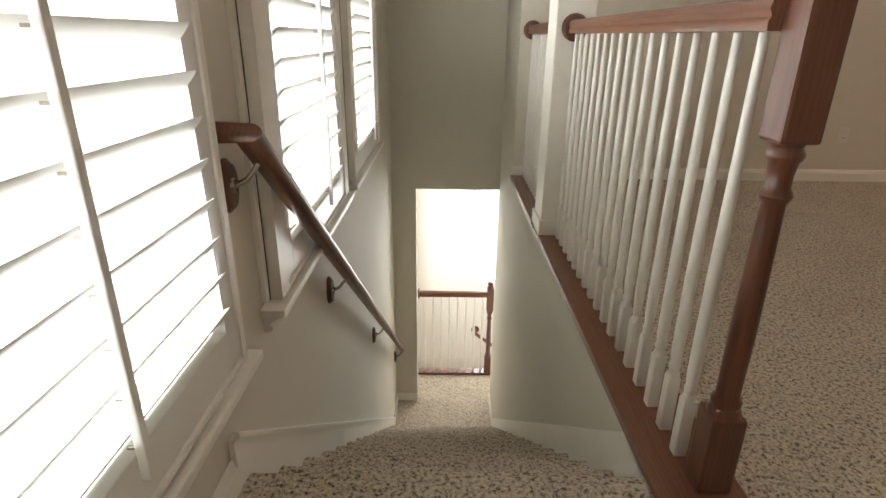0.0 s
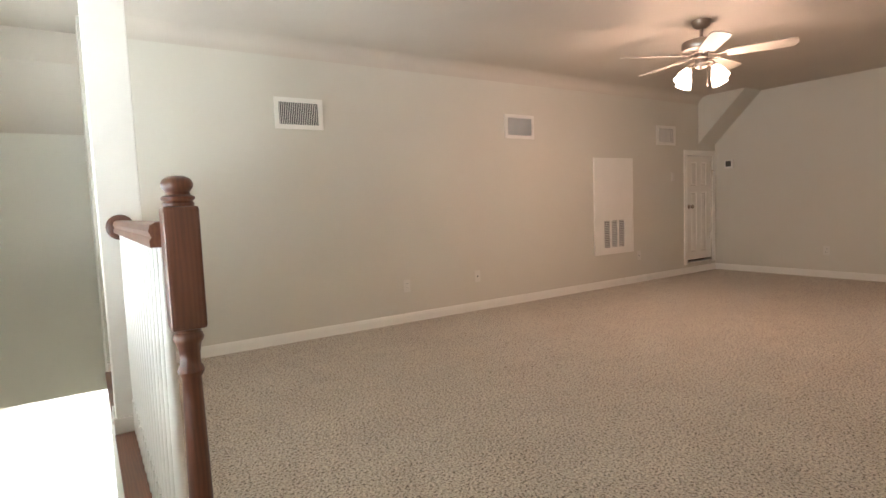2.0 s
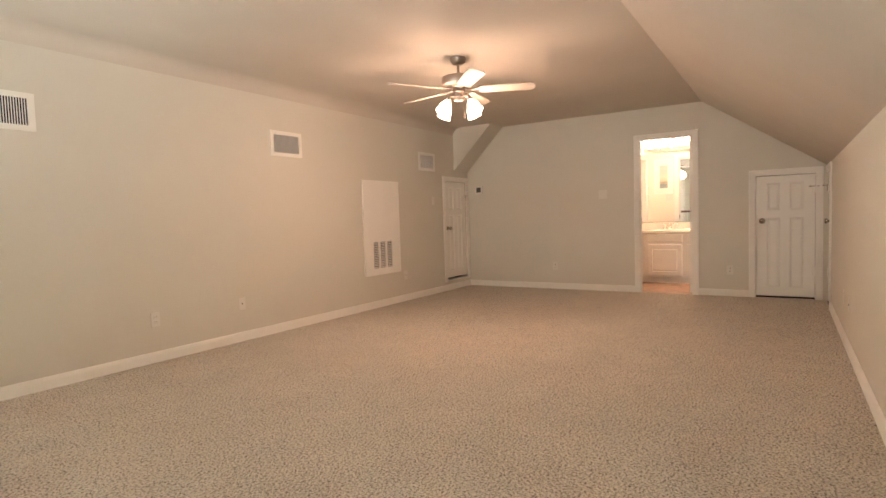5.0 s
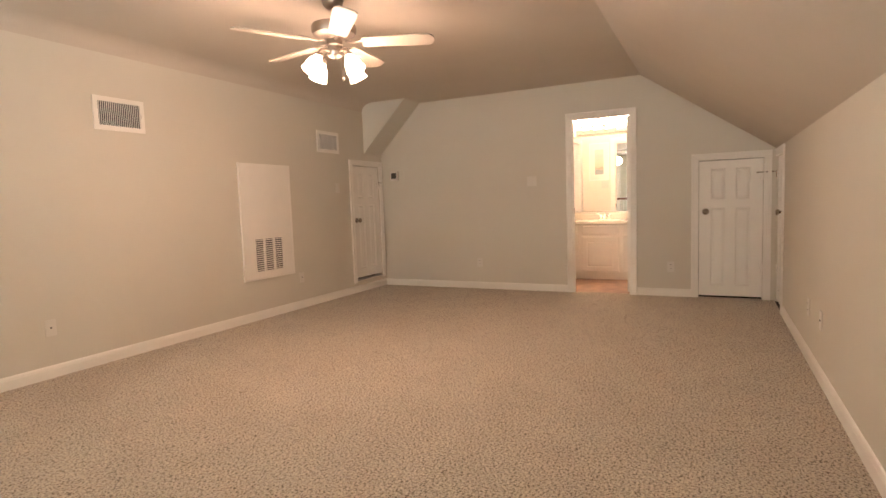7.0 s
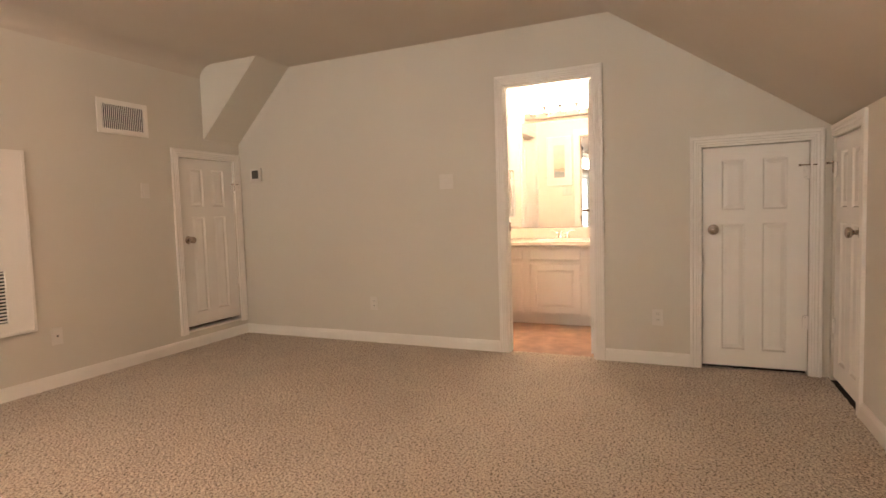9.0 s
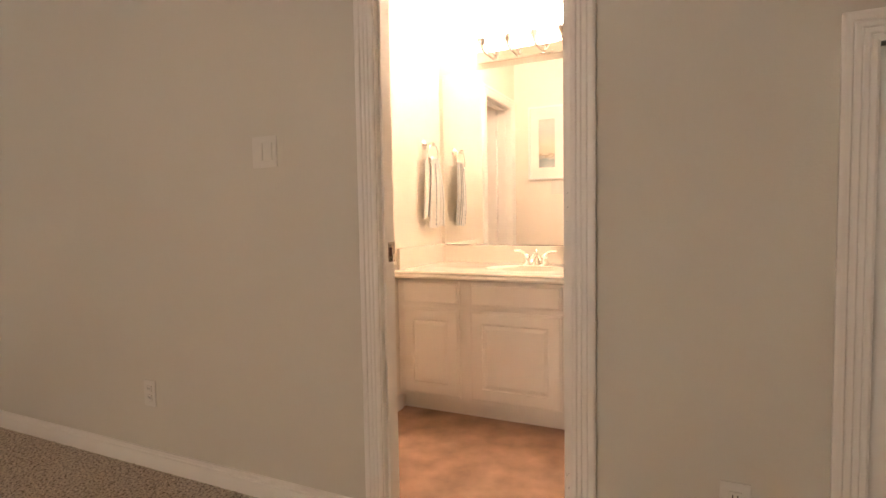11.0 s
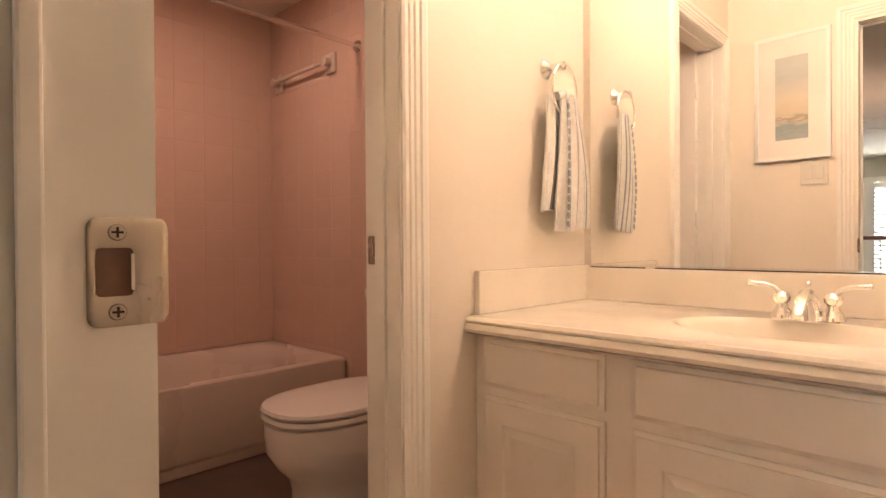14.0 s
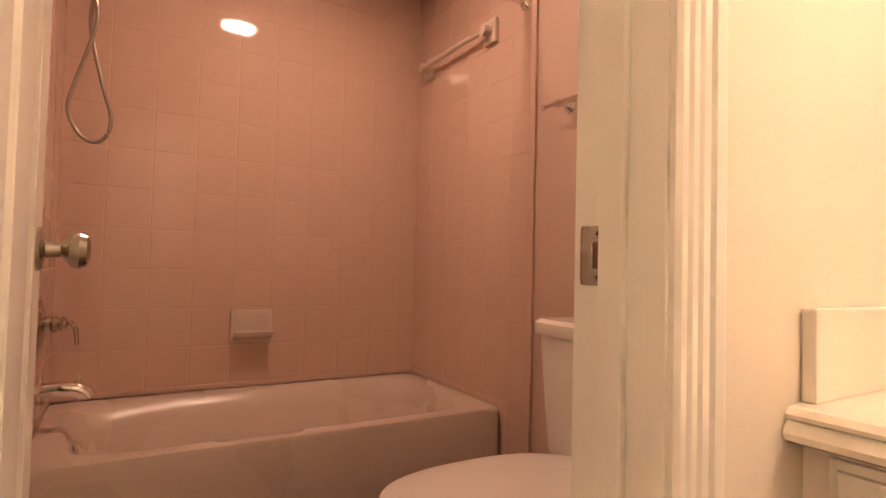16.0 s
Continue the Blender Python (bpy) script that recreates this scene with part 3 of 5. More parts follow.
# wooden floor edge under the balusters
for y0, y1 in ((YTOP - 0.10, 3.436), (3.674, YN)):
    bm = boxes(((XS - 0.018, y0, -0.004), (XS + 0.19, y1, 0.022)), bevel=0.005)
    box(bm, (XS - 0.009, y0, -0.024), (XS + 0.0, y1, -0.004))
    structure(part("trim_floor_edge", bm, M_WOODY_LIT), "reddish brown stained wooden edge board")

# ---- foyer seen past the landing ----
structure(part("wall_foyer_far", pierced(0, 2.2, -5.2, 1.0, 0.14, [(1.02, 2.05, -2.40, -0.1)]), M_HALL, at=pose(XW, 8.2, 0)), "tall pale wall of the stair hall with a window")
structure(part("wall_foyer_right", boxes(((2.3, 5.4, -5.2), (2.42, 8.4, 1.0))), M_HALL))
structure(part("ceiling_foyer", boxes(((XW, Y2 + 0.12, 0.6), (2.42, 8.4, 0.7))), M_CEIL))
structure(part("floor_foyer", boxes(((XW, 5.3, -5.3), (2.42, 8.4, -5.2))), M_VINYL))
structure(part("wall_foyer_near", boxes(((XW, 6.0, -5.2), (1.34, 6.1, LAND - 0.2)), ((1.4, 5.3, -5.2), (2.42, 5.4, 1.0))), M_HALL))
structure(part("trim_foyer_window", casing(1.02, 2.05, -2.40, -0.1), M_TRIM, at=pose(XW, 8.2, 0)))
structure(part("sill_foyer_window", boxes(((0.96, -0.022, -2.47), (2.1, -0.002, -2.40))), M_TRIM, at=pose(XW, 8.2, 0)))


# ---- shuttered windows ----
def window(index, y, fo):
    """A shuttered window; fo is the half width of its outer frame."""
    w = structure(new("window_%d" % index), "white plantation shutters half open before a bright window")
    w.matrix_basis = on_wall("west", y)
    lo, hi = SILL + 0.03, WTOP + 0.03
    part("window_frame", pierced(-fo, fo, lo, hi + 0.02, 0.07, [(-min(0.468, fo - 0.02), min(0.468, fo - 0.02), lo + 0.01, hi - 0.045)]), M_TRIM, w, at=Matrix.Translation((0, -0.05, 0)))
    part("back_casing", boxes(((-fo - 0.025, -0.016, lo), (-fo - 0.001, 0, hi + 0.05)), ((fo + 0.001, -0.016, lo), (fo + 0.025, 0, hi + 0.05)), ((-fo - 0.025, -0.016, hi + 0.022), (fo + 0.025, 0, hi + 0.05)), bevel=0.003), M_TRIM, w)
    part("shadow_gap", boxes(((-fo - 0.0045, -0.018, lo), (-fo - 0.0012, -0.0162, hi + 0.02)), ((fo + 0.0012, -0.018, lo), (fo + 0.0045, -0.0162, hi + 0.02))), M_DARK, w, "dark joint beside the shutter frame")
    part("window_sill", boxes(((-fo - 0.05, -0.068, SILL - 0.004), (fo + 0.05, 0.0, SILL + 0.022)), bevel=0.006), M_TRIM, w)
    part("apron", prism(((-0.016, SILL - 0.055), (-0.026, SILL - 0.045), (-0.018, SILL - 0.03), (-0.045, SILL - 0.012), (-0.05, SILL - 0.004), (0, SILL - 0.004), (0, SILL - 0.055)), -fo - 0.03, fo + 0.03, "X"), M_TRIM, w)
    for s in (-1, 1):
        part("stile", boxes(((s * min(0.465, fo - 0.023), -0.044, lo + 0.014), (s * 0.392, -0.016, hi - 0.05)), bevel=0.003), M_SHUTTER, w)
    part("bottom_rail", boxes(((-0.391, -0.044, lo + 0.014), (0.391, -0.016, SILL + 0.135)), bevel=0.003), M_SHUTTER, w)
    part("top_rail", boxes(((-0.391, -0.044, hi - 0.13), (0.391, -0.016, hi - 0.05)), bevel=0.003), M_SHUTTER, w)
    bm = bmesh.new()
    ring = [(0.044 * math.cos(2 * math.pi * i / 14), 0.0055 * math.sin(2 * math.pi * i / 14)) for i in range(14)]
    tilt = Matrix.Rotation(radians(-44), 3, "X")
    lines = [[bm.verts.new(tilt @ Vector((x, a, b))) for a, b in ring] for x in (-0.39, 0.39)]
    for i in range(14):
        bm.faces.new((lines[0][i], lines[0][(i + 1) % 14], lines[1][(i + 1) % 14], lines[1][i]))
    for end in lines:
        bm.faces.new(end)
    data = mesh_of("slat", bm, M_SHUTTER, True)
    n = 20
    z0, z1 = SILL + 0.165, hi - 0.16
    for i in range(n):
        ob = new("slat", data)
        ob.parent = w
        ob.location = (0, -0.030, z0 + (z1 - z0) * i / (n - 1))
    rod = part("tilt_rod", boxes(((-0.008, -0.092, z0 - 0.03), (0.008, -0.078, z1 + 0.03)), bevel=0.003), M_SHUTTER, w)
    for i in range(0, n, 1):
        bm = boxes(((-0.002, -0.079, -0.002), (0.002, -0.064, 0.002)))
        part("staple", bm, M_NICKEL, rod, at=Matrix.Translation((0, 0, z0 + (z1 - z0) * i / (n - 1) + 0.02)))
    for z in (lo + 0.35, hi - 0.3):
        hinge(w, Matrix.Translation((-fo + 0.06, -0.05, z)) @ Matrix.Scale(0.7, 4))
    part("sash", pierced(-0.465, 0.465, SILL + 0.045, WTOP - 0.005, 0.03, [(-0.42, 0.42, SILL + 0.09, 1.16), (-0.42, 0.42, 1.20, WTOP - 0.05)]), M_TRIM, w, at=Matrix.Translation((0, 0.085, 0)))
    return w


for i, y in enumerate(WIN):
    window(i + 1, y, 0.465 if i == 0 else 0.545)

# ---- guard rail round the stair opening ----
XR = 1.248
newel = thing("newel_post", pose(XR + 0.03, 1.715, 0.022), "turned reddish brown wooden newel post at the stair head", "newel post")
part("base_block", boxes(((-0.038, -0.038, 0), (0.038, 0.038, 0.205)), bevel=0.006), M_WOOD, newel)
bm = bmesh.new()
turned(bm, ((0.037, 0.205), (0.036, 0.213), (0.029, 0.222), (0.032, 0.230), (0.032, 0.240), (0.025, 0.252), (0.0255, 0.32), (0.0265, 0.40), (0.0255, 0.48), (0.0225, 0.64), (0.0215, 0.690), (0.027, 0.698), (0.030, 0.706), (0.027, 0.714), (0.0225, 0.722), (0.0225, 0.745), (0.0265, 0.770), (0.032, 0.778), (0.0335, 0.785), (0.031, 0.792), (0.027, 0.798), (0.031, 0.806)), segments=28)
part("turned_shaft", bm, M_WOOD, newel, smooth=True)
part("top_block", boxes(((-0.038, -0.038, 0.806), (0.038, 0.038, 1.088)), bevel=0.008), M_WOOD, newel)
bm = bmesh.new()
turned(bm, ((0.033, 1.088), (0.034, 1.094), (0.030, 1.099), (0.036, 1.104), (0.036, 1.109), (0.027, 1.114), (0.025, 1.120), (0.033, 1.130), (0.0345, 1.139), (0.030, 1.149), (0.018, 1.156), (0.0, 1.158)), segments=28)
part("finial", bm, M_WOOD, newel, smooth=True)


def rosette(parent, m):
    bm = bmesh.new()
    turned(bm, ((0.062, 0.0), (0.062, 0.006), (0.056, 0.010), (0.054, 0.016), (0.046, 0.020), (0.0, 0.020)), axis="Y", segments=28)
    part("rosette", bm, M_WOOD, parent, smooth=True, at=m)


RAIL = ((-0.030, -0.028), (0.030, -0.028), (0.031, -0.012), (0.026, -0.004), (0.032, 0.010), (0.028, 0.024), (0.016, 0.031), (-0.016, 0.031), (-0.028, 0.024), (-0.032, 0.010), (-0.026, -0.004), (-0.031, -0.012))


def baluster_mesh(height):
    bm = boxes(((-0.016, -0.016, 0), (0.016, 0.016, 0.165)), bevel=0.003)
    turned(bm, ((0.016, 0.160), (0.0165, 0.172), (0.012, 0.182), (0.0145, 0.190), (0.0145, 0.198), (0.0125, 0.206), (0.0150, 0.24), (0.0152, 0.34), (0.0135, 0.60), (0.0105, 0.90), (0.0095, height)), segments=14)
    return mesh_of("baluster", bm, M_BALUSTER, True)


BALUSTER = baluster_mesh(1.015 - 0.022)


def guard(label, y0, y1, first, last, count, near_rosette):
    g = thing("stair_guard", pose(XR, y0, 0.022), label, "railing", "guard rails by the stairs")
    part("handrail", prism([(x, z + 1.045 - 0.022) for x, z in RAIL], 0, y1 - y0, "Y"), M_WOODY_LIT, g, smooth=True)
    if near_rosette:
        rosette(g, Matrix.Translation((0, 0, 1.043 - 0.022)))
    rosette(g, Matrix.Translation((0, y1 - y0, 1.043 - 0.022)) @ Matrix.Rotation(radians(180), 4, "Z"))
    for i in range(count):
        ob = new("baluster", BALUSTER)
        ob.parent = g
        ob.location = (0, first + (last - first) * i / (count - 1) - y0, 0)
    return g


guard("wooden guard rail with white turned balusters along the stair opening", 1.755, 3.449, 1.815, 3.385, 17, False)
guard("short wooden guard rail with white balusters beyond the post", 3.661, YN - 0.001, 3.735, 4.70, 11, True)

# ---- handrail down the stair wall ----
hr = thing("wall_handrail", pose(XW + 0.08, 1.830, 0.815), "reddish brown wooden handrail on metal brackets along the stair wall", "handrail")
slope = -0.761
run = 5.515 - 1.830
bm = bmesh.new()
tube(bm, [(-0.08, 0, 0), (0, 0, 0), (0, run, slope * run)], 0.023, 18, mitre=True)
part("rail", bm, M_WOODY_LIT, hr, smooth=True)
for y in (1.885, 2.800, 4.040, 5.490):
    dy = y - 1.830
    z = slope * dy - 0.085
    bm = bmesh.new()
    turned(bm, ((0.062, 0.0), (0.062, 0.006), (0.054, 0.013), (0.050, 0.018), (0.0, 0.018)), axis="X", segments=24)
    bm.transform(Matrix.Diagonal((1, 0.62, 1.0, 1)))
    part("bracket_plate", bm, M_WOOD, hr, "dark wooden oval wall plate", True, Matrix.Translation((-0.08, dy, z)))
    bm = bmesh.new()
    turned(bm, ((0.020, 0.018), (0.018, 0.024), (0.0, 0.025)), axis="X", segments=14)
    tube(bm, [(0.02, 0, 0), (0.050, 0.004, 0.014), (0.066, 0.010, 0.036), (0.074, 0.012, 0.050)], 0.0065, 10)
    tube(bm, [(0.078, -0.014, 0.074), (0.080, 0.030, 0.0405)], 0.011, 10, squash=0.5)
    part("bracket", bm, M_NICKEL, hr, "bent nickel bracket", True, Matrix.Translation((-0.08, dy, z)))

# ---- lower guard on the landing ----
low = thing("landing_guard", pose(0.39, 6.17, LAND), "lower wooden guard rail with white balusters on the landing", "railing", "guard rails by the stairs")
part("floor_edge", boxes(((-0.02, -0.05, 0), (0.93, 0.05, 0.03)), bevel=0.005), M_WOOD, low)
part("handrail", prism([(x, z + 1.03) for x, z in RAIL], 0, 0.75, "Y"), M_WOODY_LIT, low, smooth=True, at=Matrix.Rotation(radians(-90), 4, "Z"))
rosette(low, Matrix.Translation((0.0, 0, 1.03)) @ Matrix.Rotation(radians(90), 4, "Z"))
for i in range(8):
    ob = new("baluster", BALUSTER)
    ob.parent = low
    ob.location = (0.055 + 0.093 * i, 0, 0.03)
post = copy_thing(newel, pose(1.175, 6.17, LAND + 0.022))
tagged(post, "dark wooden newel post at the landing rail", "newel post")
low2 = thing("lower_handrail", pose(1.16, 8.18, -3.30), "short wooden handrail going down the hall wall", "handrail")
bm = bmesh.new()
tube(bm, [(0, 0, 0.02), (0, -0.08, 0), (0.75, -0.08, -0.57)], 0.024, 10)
part("rail", bm, M_WOODY_LIT, low2, smooth=True)
bm = bmesh.new()
turned(bm, ((0.062, 0.0), (0.054, 0.013), (0.0, 0.018)), axis="Y", segments=20)
part("wall_plate", bm, M_WOOD, low2, smooth=True, at=Matrix.Translation((0, 0.02, 0.02)) @ Matrix.Rotation(radians(180), 4, "Z"))


# ---- wall plates, vents, panel ----
def vent(u, v, w, h, m, label):
    g = thing("wall_vent", m @ Matrix.Translation((u, 0, v)), label, "air vent", "supply vents high on the wall")
    part("backing", boxes(((0.02, -0.003, 0.02), (w - 0.02, 0.0, h - 0.02))), M_GRILLE, g)
    part("frame", pierced(0, w, 0, h, 0.012, [(0.036, w - 0.036, 0.036, h - 0.036)]), M_TRIM, g, at=Matrix.Translation((0, -0.014, 0)))
    bm = boxes(((-0.0020, -0.013, 0.036), (0.0020, -0.008, h - 0.036)))
    data = mesh_of("slat", bm, M_TRIM)
    n = int((w - 0.08) / 0.0145)
    for i in range(n):
        ob = new("slat", data)
        ob.parent = g
        ob.matrix_basis = Matrix.Translation((0.042 + (w - 0.084) * i / (n - 1), 0, 0)) @ Matrix.Rotation(radians(8), 4, "Z")
    part("lever", boxes(((w - 0.030, -0.024, h / 2 - 0.012), (w - 0.024, -0.014, h / 2 + 0.012))), M_TRIM, g)


NORTH = on_wall("north", 0)
for x, lab in ((2.445, "white metal wall vent with upright slats near the stairs"), (4.835, "white metal wall vent with upright slats"), (7.385, "white metal wall vent above the light switch")):
    vent(x, 1.755, 0.405, 0.25, NORTH, lab)

panel = thing("access_panel", on_wall("north", 6.18, 0.42), "large white attic access panel with a return air grille", "access panel")
part("cover", pierced(0, 0.685, 0, 1.14, 0.018, [(0.155 + i * 0.135, 0.270 + i * 0.135, 0.07, 0.395) for i in range(3)]), M_TRIM, panel, at=Matrix.Translation((0, -0.022, 0)))
part("edge_trim", pierced(-0.012, 0.697, -0.012, 1.152, 0.02, [(0.006, 0.679, 0.006, 1.134)]), M_TRIM, panel, at=Matrix.Translation((0, -0.026, 0)))
part("grille_backing", boxes(((0.13, -0.003, 0.05), (0.58, 0.0, 0.41))), M_GRILLE, panel)
data = mesh_of("slat", boxes(((0, -0.0165, -0.0055), (0.1145, -0.0145, 0.0055))), M_TRIM)
for i in range(3):
    for k in range(15):
        ob = new("slat", data)
        ob.parent = panel
        ob.matrix_basis = Matrix.Translation((0.1552 + i * 0.135, 0, 0.083 + k * 0.0215)) @ Matrix.Translation((0, -0.012, 0)) @ Matrix.Rotation(radians(-28), 4, "X") @ Matrix.Translation((0, 0.0155, 0))


def outlet(m, label, style="duplex"):
    g = thing("wall_outlet" if style != "switch" and style != "double" else "light_switch", m, label, "outlet" if style in ("duplex", "jack") else "switch")
    w = 0.0585 if style == "double" else 0.0365
    part("plate", boxes(((-w, -0.006, -0.058), (w, 0, 0.058)), bevel=0.003), M_PLATE, g)
    if style == "duplex":
        for z in (-0.02, 0.02):
            face = part("socket", boxes(((-0.016, -0.009, z - 0.014), (0.016, -0.005, z + 0.014)), bevel=0.003), M_PLATE, g)
            for x in (-0.006, 0.006):
                part("slot", boxes(((x - 0.0012, -0.0095, z - 0.003), (x + 0.0012, -0.008, z + 0.006))), M_DARK, face)
    elif style == "jack":
        part("jack", boxes(((-0.006, -0.010, -0.005), (0.006, -0.005, 0.005)), bevel=0.001), M_DARK, g)
    else:
        for x in ((-0.023, 0.023) if style == "double" else (0,)):
            part("rocker", boxes(((x - 0.0165, -0.010, -0.033), (x + 0.0165, -0.005, 0.033)), bevel=0.002), M_PLATE, g)
    return g


outlet(on_wall("north", 3.587, 0.345), "white duplex outlet low on the beige wall")
outlet(on_wall("north", 4.415, 0.35), "white cable jack plate low on the beige wall", "jack")
outlet(on_wall("north", 7.005, 0.345), "white outlet plate below the access panel", "jack")
outlet(on_wall("north", 7.737, 1.34), "white light switch beside the low door", "switch")
outlet(on_wall("east", 2.634, 1.34), "white double light switch beside the bathroom door", "double")
outlet(on_wall("east", 3.344, 0.337), "white duplex outlet low on the end wall")
outlet(on_wall("east", 1.075, 0.33), "white duplex outlet between the two doors")
outlet(on_wall("south", 6.52, 0.355), "white outlet plate low on the knee wall")
outlet(on_wall("south", 6.06, 0.36), "white cable plate low on the knee wall", "jack")

outlet(on_wall("west", 5.56, -1.52), "white light switch on the stair wall", "switch")

stat = thing("thermostat", on_wall("east", 4.565, 1.50), "small white thermostat with a grey screen", "thermostat")
part("body", boxes(((-0.064, -0.026, -0.062), (0.064, 0, 0.062)), bevel=0.006), M_PLATE, stat)
part("screen", boxes(((-0.040, -0.0275, -0.034), (0.036, -0.025, 0.042)), bevel=0.001), M_SCREEN, stat)
part("buttons", boxes(((0.042, -0.0285, -0.03), (0.056, -0.025, 0.03)), bevel=0.002), M_PLATE, stat)

alarm = thing("smoke_alarm", pose(1.55, 2.45, CEIL), "round white smoke alarm on the ceiling", "smoke alarm")
bm = bmesh.new()
turned(bm, ((0.065, 0.0), (0.065, -0.018), (0.055, -0.032), (0.02, -0.036), (0.0, -0.036)), segments=24)
part("body", bm, M_PLATE, alarm, smooth=True)


# ---- low doors ----
def stop_pin(parent, m):
    bm = bmesh.new()
    tube(bm, [(0, -0.006, 0), (0, -0.012, 0), (-0.060, -0.050, 0.0)], 0.0042, 8)
    tube(bm, [(0, -0.012, 0), (0.03, -0.03, 0.0)], 0.0042, 8)
    turned(bm, ((0.008, -0.008), (0.008, 0.005)), (-0.062, -0.050, 0), segments=10)
    tube(bm, [(0, -0.012, 0.012), (0, -0.012, -0.06)], 0.0042, 8)
    part("door_stop", bm, M_NICKEL, parent, "nickel hinge-pin door stop", True, m)


d = panel_door(0.594, 1.433, "door_low", on_wall("east", 0.797, 0.026) @ Matrix.Translation((0, 0.012, 0)), "closed white low attic door with four moulded panels", 0, knob_height=0.90)
for z in (0.31, 1.25):
    hinge(d, Matrix.Translation((0.597, -0.001, z)))
stop_pin(d, Matrix.Translation((0.60, -0.004, 1.29)))
d = panel_door(0.594, 1.433, "door_low", on_wall("south", 8.695, 0.026) @ Matrix.Translation((0.0005, 0.012, 0)), "closed white low attic door in the knee wall", 1, knob_height=0.90)
for z in (0.31, 1.25):
    hinge(d, Matrix.Translation((0.0, -0.001, z)) @ Matrix.Rotation(radians(180), 4, "Y"))
stop_pin(d, Matrix.Translation((-0.005, -0.004, 1.29)) @ Matrix.Scale(-1, 4, (1, 0, 0)))
d = panel_door(0.60, 1.440, "door_low", on_wall("north", 8.063, 0.184) @ Matrix.Translation((0, 0.012, 0)), "closed white low door raised above the floor", 0, knob_height=0.745)
for z in (0.33, 1.20):
    hinge(d, Matrix.Translation((0.603, -0.001, z)))
stop_pin(d, Matrix.Translation((0.604, -0.004, 1.235)))
structure(part("trim_north_door", casing(8.06 - 8.06, 8.665 - 8.06, 0.127, 1.63), M_TRIM, at=on_wall("north", 8.06)), "white fluted door casing")
structure(part("trim_east_low_door", casing(0, 0.60, 0, 1.465), M_TRIM, at=on_wall("east", 0.80)), "white fluted door casing")
structure(part("trim_south_door", casing(0, 0.595, 0, 1.465, sides=(False, True)), M_TRIM, at=on_wall("south", 8.695)), "white fluted door casing")
structure(part("trim_north_door_sill", boxes(((8.06, YN - 0.012, 0.140), (8.665, YN + 0.06, 0.152))), M_TRIM))

# ---- ceiling fan ----
fan = thing("ceiling_fan", pose(FAN[0], FAN[1], CEIL), "pewter ceiling fan with five wooden blades and four lit glass shades", "ceiling fan")
bm = bmesh.new()
turned(bm, ((0.070, 0.0), (0.070, -0.012), (0.060, -0.040), (0.040, -0.058), (0.016, -0.064)), segments=32)
part("canopy", bm, M_PEWTER, fan, smooth=True)
bm = bmesh.new()
turned(bm, ((0.012, -0.060), (0.012, -0.150)), segments=14)
turned(bm, ((0.020, -0.125), (0.024, -0.137), (0.020, -0.150)), segments=18)
part("downrod", bm, M_PEWTER, fan, smooth=True)
bm = bmesh.new()
turned(bm, ((0.03, -0.146), (0.105, -0.150), (0.137, -0.160), (0.142, -0.172), (0.142, -0.205), (0.134, -0.222), (0.100, -0.236), (0.06, -0.240), (0.05, -0.25)), segments=40)
part("motor_housing", bm, M_PEWTER, fan, smooth=True)
bm = bmesh.new()
turned(bm, ((0.05, -0.245), (0.052, -0.285), (0.046, -0.292), (0.046, -0.318), (0.052, -0.325), (0.045, -0.355), (0.02, -0.368), (0.0, -0.370)), segments=28)
part("switch_housing", bm, M_PEWTER, fan, smooth=True)
outline = [(0.18, -0.050), (0.20, -0.058), (0.54, -0.068), (0.61, -0.064), (0.635, -0.045), (0.645, 0.0), (0.635, 0.045), (0.61, 0.064), (0.54, 0.068), (0.20, 0.058), (0.18, 0.050)]
blade = mesh_of("blade", prism(outline, -0.004, 0.004, "Z"), M_BLADE)
arm = bmesh.new()
tube(arm, [(0.07, 0, -0.005), (0.12, 0, -0.014), (0.17, 0, -0.008), (0.20, 0, -0.006)], 0.011, 10, squash=0.5)
tube(arm, [(0.155, 0, -0.007), (0.21, 0.03, -0.007), (0.255, 0.012, -0.007)], 0.007, 8, squash=0.6)
tube(arm, [(0.155, 0, -0.007), (0.21, -0.03, -0.007), (0.255, -0.012, -0.007)], 0.007, 8, squash=0.6)
arm = mesh_of("blade_iron", arm, M_PEWTER, True)
for i in range(5):
    m = Matrix.Translation((0, 0, -0.270)) @ Matrix.Rotation(radians(7 + 72 * i), 4, "Z")
    ob = new("blade_iron", arm)
    ob.parent, ob.matrix_basis = fan, m @ Matrix.Translation((0, 0, 0.012))
    ob = new("blade", blade)
    ob.parent, ob.matrix_basis = fan, m @ Matrix.Rotation(radians(-12), 4, "X")
shade_bm = bmesh.new()
turned(shade_bm, ((0.022, 0.0), (0.026, -0.012), (0.034, -0.028), (0.046, -0.050), (0.052, -0.075), (0.054, -0.098), (0.062, -0.118), (0.060, -0.118), (0.051, -0.097), (0.048, -0.070), (0.030, -0.030), (0.020, -0.012)), segments=28)
shade_mesh = mesh_of("shade", shade_bm, M_SHADE, True)
holder = bmesh.new()
tube(holder, [(0.03, 0, -0.335), (0.08, 0, -0.325), (0.115, 0, -0.335), (0.130, 0, -0.352)], 0.008, 10)
turned(holder, ((0.012, 0.0), (0.027, -0.008), (0.028, -0.022), (0.024, -0.03)), (0.130, 0, -0.350), segments=18)
holder = mesh_of("light_arm", holder, M_PEWTER, True)
